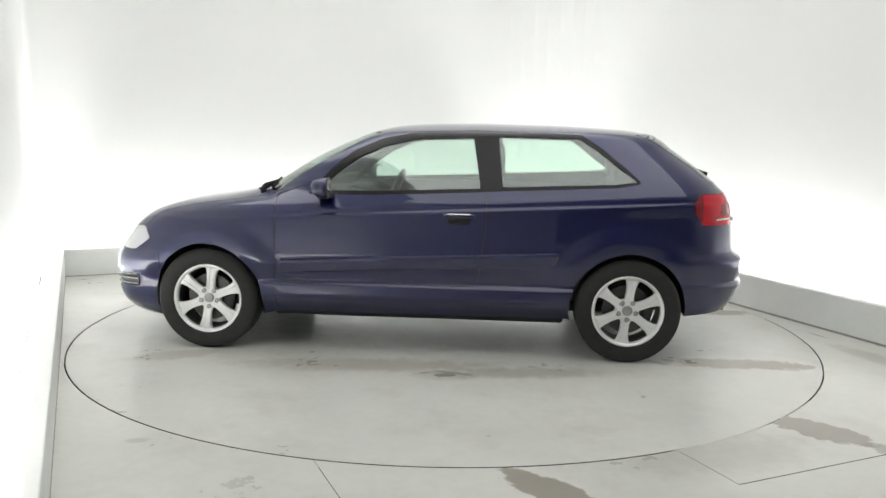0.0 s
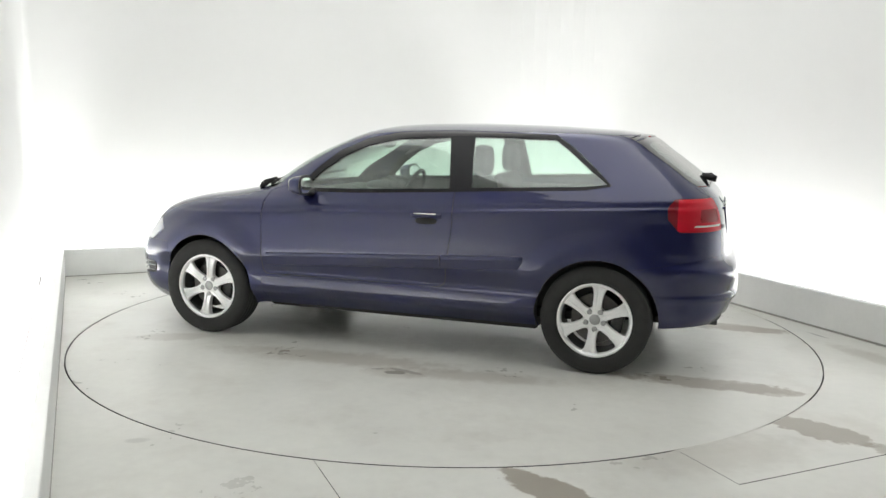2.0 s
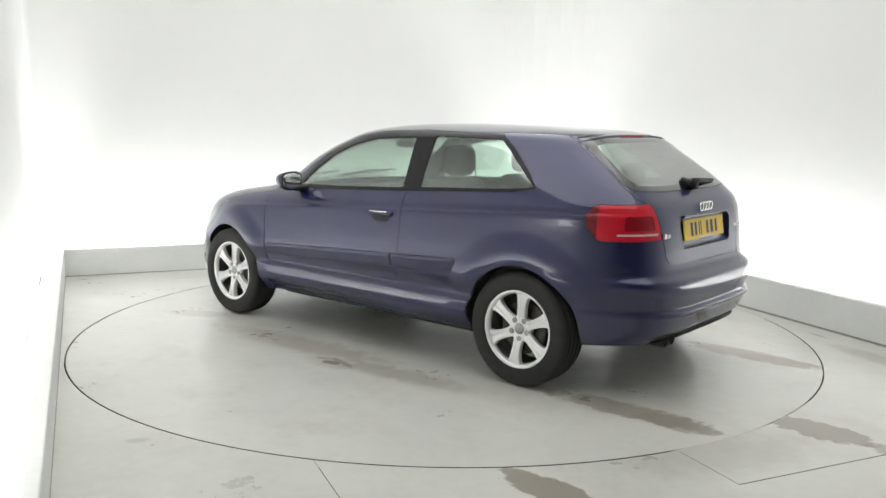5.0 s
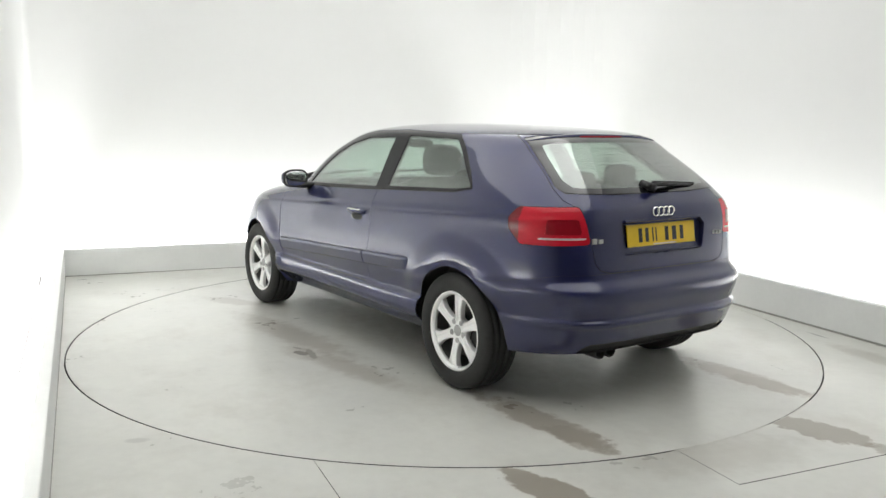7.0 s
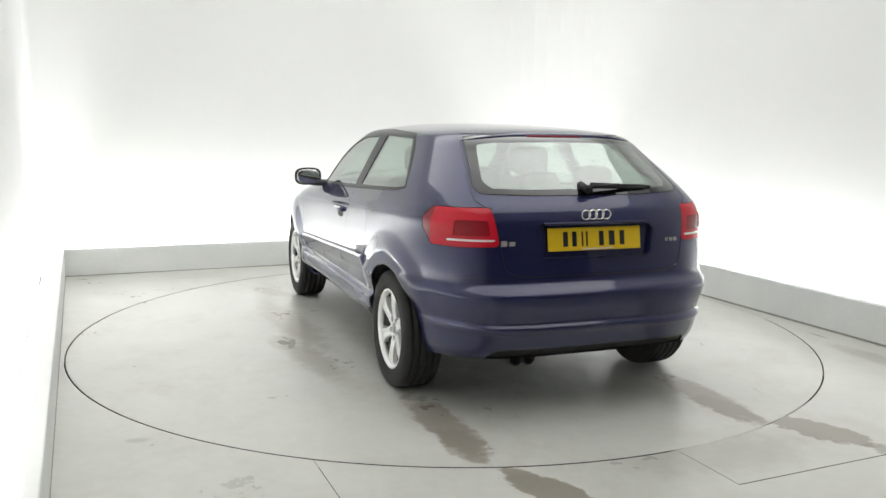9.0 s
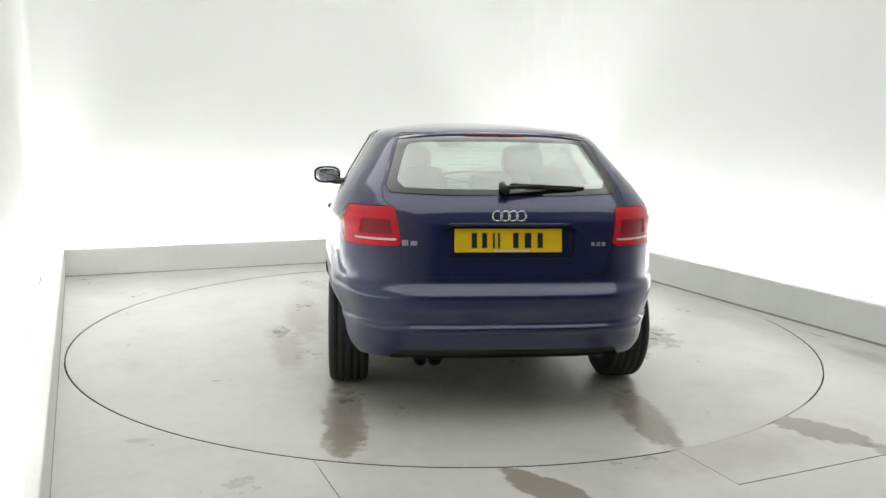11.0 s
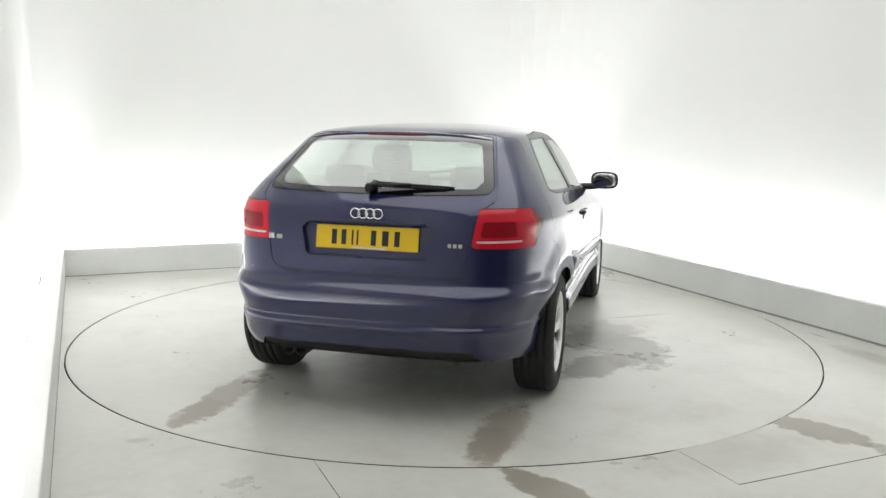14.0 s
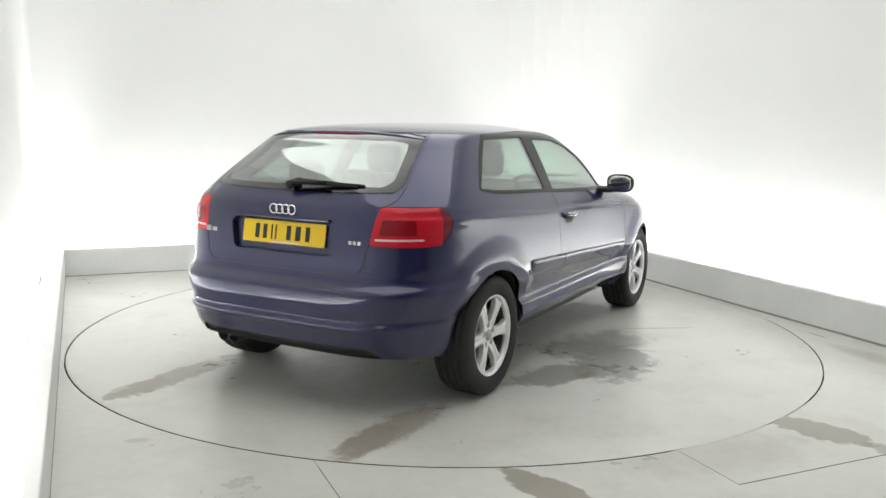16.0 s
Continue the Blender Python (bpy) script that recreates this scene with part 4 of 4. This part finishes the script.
box(bm, -0.29, 0.068, -0.01, 0.29, 0.082, 0.028, pm, bevel=0.004)
part("plate_ledge", bm, M_PAINT, car, smooth=False)
for k in range(4):
    bm = bmesh.new()
    yy = 0.057 - 0.038 * k
    lathe(bm, [(0.0205, -0.004), (0.026, -0.004), (0.026, 0.004), (0.0205, 0.004)], 24, "x", (-1.948, yy, 0.982), close=True)
    part("emblem_ring", bm, M_CHROME, car, "plain chrome ring")
for y0, y1, z0, z1 in ((0.508, 0.478, 0.842, 0.868), (0.468, 0.436, 0.842, 0.863)):
    bm = bmesh.new()
    box(bm, rear_x(0.46, 0.85) - 0.004, y1, z0, rear_x(0.46, 0.85) + 0.006, y0, z1, bevel=0.002)
    part("badge_bar", bm, M_RIMDULL, car, "plain chrome badge bar", smooth=False)
for k in range(3):
    bm = bmesh.new()
    y0 = -0.402 - 0.026 * k
    box(bm, rear_x(0.44, 0.845) - 0.004, y0 - 0.018, 0.839, rear_x(0.44, 0.845) + 0.006, y0, 0.857, bevel=0.002)
    part("badge_bar", bm, M_RIMDULL, car, "plain chrome badge bar", smooth=False)
for yy in (0.415, 0.345):
    bm = bmesh.new()
    lathe(bm, [(0.026, -1.72), (0.034, -1.72), (0.036, -1.945), (0.033, -1.95), (0.029, -1.945), (0.027, -1.77)], 20, "x", (0, yy, 0.290), close=True)
    part("exhaust_tip", bm, M_DARKSTEEL, car, "sooty steel exhaust tip")
# number plate hollow: side lips
bm = bmesh.new()
box(bm, -1.955, -0.30, 0.772, -1.93, 0.30, 0.780, bevel=0.003)
part("recess_lip", bm, M_PAINT, car, smooth=False)

# heating wires of the rear window
for k in range(11):
    z = 1.128 + 0.0165 * k
    half = 0.478 - 0.050 * k / 10
    bm = bmesh.new()
    ys = [-half + 2 * half * q / 12 for q in range(13)]
    ribbon(bm, [(rear_x(y, z), y, z) for y in ys], [(-0.0045, -0.0008), (-0.0032, -0.0008), (-0.0032, 0.0008), (-0.0045, 0.0008)], [(-1, 0, 0)] * 13)
    part("heating_wire", bm, M_WIRE, rear_window, smooth=False)

# front wipers and cowl
bm = bmesh.new()
for k, y0 in enumerate((0.52, -0.08)):
    tube(bm, (front_x(y0, 1.02) + 0.012, y0, 1.02), (front_x(y0 - 0.42, 1.045) + 0.012, y0 - 0.42, 1.045), 0.010, 8, 0.006)
    tube(bm, (front_x(y0 + 0.06, 1.0) + 0.012, y0 + 0.06, 1.0), (front_x(y0 - 0.2, 1.04) + 0.02, y0 - 0.2, 1.04), 0.012, 8, 0.009)
tube(bm, (front_x(0.64, 0.97) + 0.030, 0.62, 0.972), (front_x(0.60, 0.99) + 0.045, 0.60, 1.002), 0.012, 10, 0.022)
tube(bm, (front_x(0.60, 0.99) + 0.045, 0.60, 1.002), (front_x(0.56, 1.03) + 0.030, 0.56, 1.040), 0.022, 10, 0.007)
part("windscreen_wiper", bm, M_SEAL, car, "black wipers at the foot of the windscreen")


# wheels
def build_wheel(loc):
    bm = bmesh.new()
    lathe(bm, [(0.217, 0.088), (0.215, 0.095), (0.207, 0.094), (0.198, 0.084), (0.192, 0.066), (0.200, 0.062), (0.211, 0.080)], 72, "y")
    bmesh.ops.recalc_face_normals(bm, faces=bm.faces)
    wheel = link("wheel", bm, M_RIM, car, "silver six-spoke alloy wheel", smooth=True)
    wheel.matrix_basis = loc
    bm = bmesh.new()
    lathe(bm, [(0.0005, 0.066), (0.050, 0.066), (0.066, 0.064), (0.072, 0.058), (0.072, 0.03), (0.0005, 0.03)], 36, "y")
    bmesh.ops.recalc_face_normals(bm, faces=bm.faces)
    part("hub", bm, M_RIM, wheel)
    # the barrel's dark colour carries both dust and the shade between the spokes
    bm = bmesh.new()
    lathe(bm, [(0.1985, 0.066), (0.193, 0.055), (0.190, -0.08), (0.205, -0.10), (0.222, -0.098)], 72, "y")
    bmesh.ops.recalc_face_normals(bm, faces=bm.faces)
    part("rim_barrel", bm, M_BARREL, wheel, "dusty inner barrel of the rim, darkened for the shade behind the spokes")
    bm = bmesh.new()
    rings = []
    for r, w, y in [(0.045, 0.033, 0.066), (0.080, 0.026, 0.073), (0.115, 0.0255, 0.078), (0.15, 0.029, 0.081), (0.178, 0.036, 0.081), (0.192, 0.047, 0.078), (0.200, 0.062, 0.074)]:
        prof = [(-w, y - 0.030), (-w, y - 0.005), (-w * 0.86, y), (-w * 0.30, y), (-w * 0.20, y - 0.004), (w * 0.20, y - 0.004), (w * 0.30, y), (w * 0.86, y), (w, y - 0.005), (w, y - 0.030)]
        rings.append([bm.verts.new((r, q[1], q[0])) for q in prof])
    for r0, r1 in zip(rings, rings[1:]):
        for i in range(len(r0)):
            j = (i + 1) % len(r0)
            bm.faces.new((r0[i], r0[j], r1[j], r1[i]))
    bmesh.ops.recalc_face_normals(bm, faces=bm.faces)
    spoke = part("spoke", bm, M_RIM, wheel, smooth=False)
    for k in range(6):
        if k:
            spoke = spoke.copy()
            scene.collection.objects.link(spoke)
        spoke.matrix_basis = pose(0, 0, 0, 0, -(60 * k + 84), 0)
    bm = bmesh.new()
    prof = [(0.206, -0.092), (0.225, -0.103), (0.262, -0.1055), (0.292, -0.102), (0.307, -0.092), (0.3135, -0.080)]
    for g in (-0.058, -0.020, 0.020, 0.058):
        prof += [(0.316, g - 0.006), (0.3085, g - 0.0045), (0.3085, g + 0.0045), (0.316, g + 0.006)]
    prof += [(0.3135, 0.080), (0.307, 0.092), (0.292, 0.102), (0.262, 0.1055), (0.236, 0.1035), (0.223, 0.099), (0.217, 0.093), (0.204, 0.090)]
    lathe(bm, prof, 96, "y")
    bmesh.ops.recalc_face_normals(bm, faces=bm.faces)
    part("tyre", bm, M_TYRE, wheel, "black road tyre with four tread grooves")
    bm = bmesh.new()
    lathe(bm, [(0.0005, 0.02), (0.145, 0.02), (0.145, 0.0), (0.0005, 0.0)], 40, "y")
    bmesh.ops.recalc_face_normals(bm, faces=bm.faces)
    part("brake_disc", bm, M_DISC, wheel, "dull steel brake disc", smooth=False)
    bm = bmesh.new()
    box(bm, -0.155, -0.02, -0.06, -0.09, 0.04, 0.06, bevel=0.01)
    part("caliper", bm, M_DARKSTEEL, wheel)
    bm = bmesh.new()
    lathe(bm, [(0.0005, 0.072), (0.026, 0.071), (0.031, 0.067), (0.031, 0.06)], 28, "y")
    bmesh.ops.recalc_face_normals(bm, faces=bm.faces)
    part("hub_cap", bm, M_RIMDULL, wheel, "grey hub cap")
    for k in range(5):
        a = 2 * math.pi * k / 5 + radians(40)
        bm = bmesh.new()
        lathe(bm, [(0.0005, 0.071), (0.011, 0.071), (0.0165, 0.068), (0.0165, 0.05)], 12, "y", (0.054 * math.cos(a), 0, 0.056 * math.sin(a)))
        bmesh.ops.recalc_face_normals(bm, faces=bm.faces)
        part("wheel_bolt", bm, M_RIMDULL, wheel)
    return wheel


wheel = build_wheel(pose(WB, 0.767, WR, 0, -14, 0))
copy_thing(wheel, pose(-WB, 0.757, WR, 0, -13, 0))
copy_thing(wheel, pose(WB, -0.767, WR, 0, 0, 180))
copy_thing(wheel, pose(-WB, -0.757, WR, 0, 25, 180))

# wheel houses and underside
for x in (WB, -WB):
    for s in (1, -1):
        bm = bmesh.new()
        rings = []
        for k in range(25):
            a = radians(-14 + 208 * k / 24)
            rings.append([bm.verts.new((x + r * math.cos(a), s * y, max(float(LOW(x + r * math.cos(a))) + 0.004, WR + r * math.sin(a)))) for r, y in ((0.06, 0.46), (0.362, 0.46), (0.362, 0.70), (0.352, min(0.862, side_y(x + 0.352 * math.cos(a), max(0.3, WR + 0.352 * math.sin(a))) - 0.012)))])
        for r0, r1 in zip(rings, rings[1:]):
            for i in range(3):
                bm.faces.new((r0[i], r0[i + 1], r1[i + 1], r1[i]))
        part("wheel_house", bm, M_SEAL, car, "black wheel arch liner")
bm = bmesh.new()
box(bm, -0.92, -0.66, 0.185, 0.92, 0.66, 0.27, bevel=0.02)
box(bm, -1.80, -0.45, 0.24, -0.93, 0.45, 0.40, bevel=0.03)
box(bm, 0.93, -0.45, 0.19, 1.90, 0.45, 0.40, bevel=0.03)
part("underbody", bm, M_SEAL, car, "black underside of the car", smooth=False)
for x in (WB, -WB):
    bm = bmesh.new()
    tube(bm, (x, -0.70, WR), (x, 0.70, WR), 0.035, 12)
    part("axle", bm, M_DARKSTEEL, car)


# cabin
def soft_box(bm, x0, y0, z0, x1, y1, z1, m=None, r=0.05):
    box(bm, x0, y0, z0, x1, y1, z1, m, bevel=r, seg=4)


bm = bmesh.new()
soft_box(bm, -1.15, -0.72, 0.28, 0.75, 0.72, 0.34, r=0.01)
part("cabin_floor", bm, M_TRIM, car, smooth=False)
bm = bmesh.new()
soft_box(bm, 0.42, -0.72, 0.55, 0.95, 0.72, 0.94, r=0.07)
soft_box(bm, 0.40, -0.55, 0.80, 0.62, -0.18, 0.985, r=0.05)
part("dashboard", bm, M_TRIM, car)
bm = bmesh.new()
lathe(bm, [(0.178 + 0.016 * math.cos(q * math.pi / 4), 0.016 * math.sin(q * math.pi / 4)) for q in range(8)], 40, "x", close=True)
tube(bm, (0, -0.17, 0), (0, 0.17, 0), 0.016)
tube(bm, (0, 0, 0), (0.20, 0, 0.0), 0.035)
bmesh.ops.transform(bm, matrix=pose(0.30, -0.365, 0.90, 0, -24, 0), verts=bm.verts)
part("steering_wheel", bm, M_BLACK, car)
for s in (1, -1):
    bm = bmesh.new()
    soft_box(bm, -0.34, -0.25, 0.40, 0.20, 0.25, 0.58, pose(0, s * 0.365, 0), r=0.06)
    soft_box(bm, -0.06, -0.24, 0.0, 0.07, 0.24, 0.60, pose(-0.30, s * 0.365, 0.50, 0, -17, 0), r=0.06)
    seat = part("front_seat", bm, M_CLOTH, car, "dark grey cloth front seat")
    bm = bmesh.new()
    shell(bm, (-0.47, s * 0.365, 1.185), (0.055, 0.135, 0.098), power=3.2)
    tube(bm, (-0.455, s * 0.365 - 0.06, 1.04), (-0.467, s * 0.365 - 0.06, 1.14), 0.007)
    tube(bm, (-0.455, s * 0.365 + 0.06, 1.04), (-0.467, s * 0.365 + 0.06, 1.14), 0.007)
    part("headrest", bm, M_CLOTH, seat)
    bm = bmesh.new()
    soft_box(bm, -1.30, s * 0.72 - 0.02, 0.35, 0.70, s * 0.72 + 0.02, 0.985, r=0.015)
    part("door_lining", bm, M_TRIM, car)
bm = bmesh.new()
soft_box(bm, -1.15, -0.60, 0.40, -0.62, 0.60, 0.60, r=0.06)
soft_box(bm, -0.06, -0.60, 0.0, 0.08, 0.60, 0.58, pose(-1.13, 0, 0.50, 0, -22, 0), r=0.06)
bench = part("rear_seat", bm, M_CLOTH, car, "dark grey cloth rear bench")
for y in (0.36, -0.02, -0.36):
    bm = bmesh.new()
    shell(bm, (-1.30, y, 1.12 if abs(y) > 0.1 else 1.085), (0.045, 0.12, 0.068), power=3.2)
    part("headrest", bm, M_CLOTH, bench)
bm = bmesh.new()
soft_box(bm, -1.86, -0.55, 0.93, -1.38, 0.55, 0.955, r=0.01)
part("parcel_shelf", bm, M_TRIM, car, smooth=False)
bm = bmesh.new()
soft_box(bm, -1.12, -0.40, 1.352, 0.02, 0.40, 1.364, r=0.005)
part("headlining", bm, M_HEADLINE, car, "pale grey headlining", smooth=False)
bm = bmesh.new()
shell(bm, (0.33, 0.0, 1.27), (0.02, 0.11, 0.03))
tube(bm, (0.36, 0, 1.28), (0.40, 0, 1.33), 0.008)
part("rear_view_mirror", bm, M_BLACK, car)


def motions():
    rows = []
    for k in range(33):
        t = k * 0.5
        a = radians(ANGLE_0 + ANGLE_RATE * t)
        x, y = CAR_OFF
        rows.append((t, pose(math.cos(a) * x - math.sin(a) * y, math.sin(a) * x + math.cos(a) * y, 0.0, 0, 0, math.degrees(a))))
    walk(car, rows)
    walk(turntable, [(t, pose(0, 0, 0, 0, 0, ANGLE_0 + ANGLE_RATE * t)) for t, _ in rows])


motions()
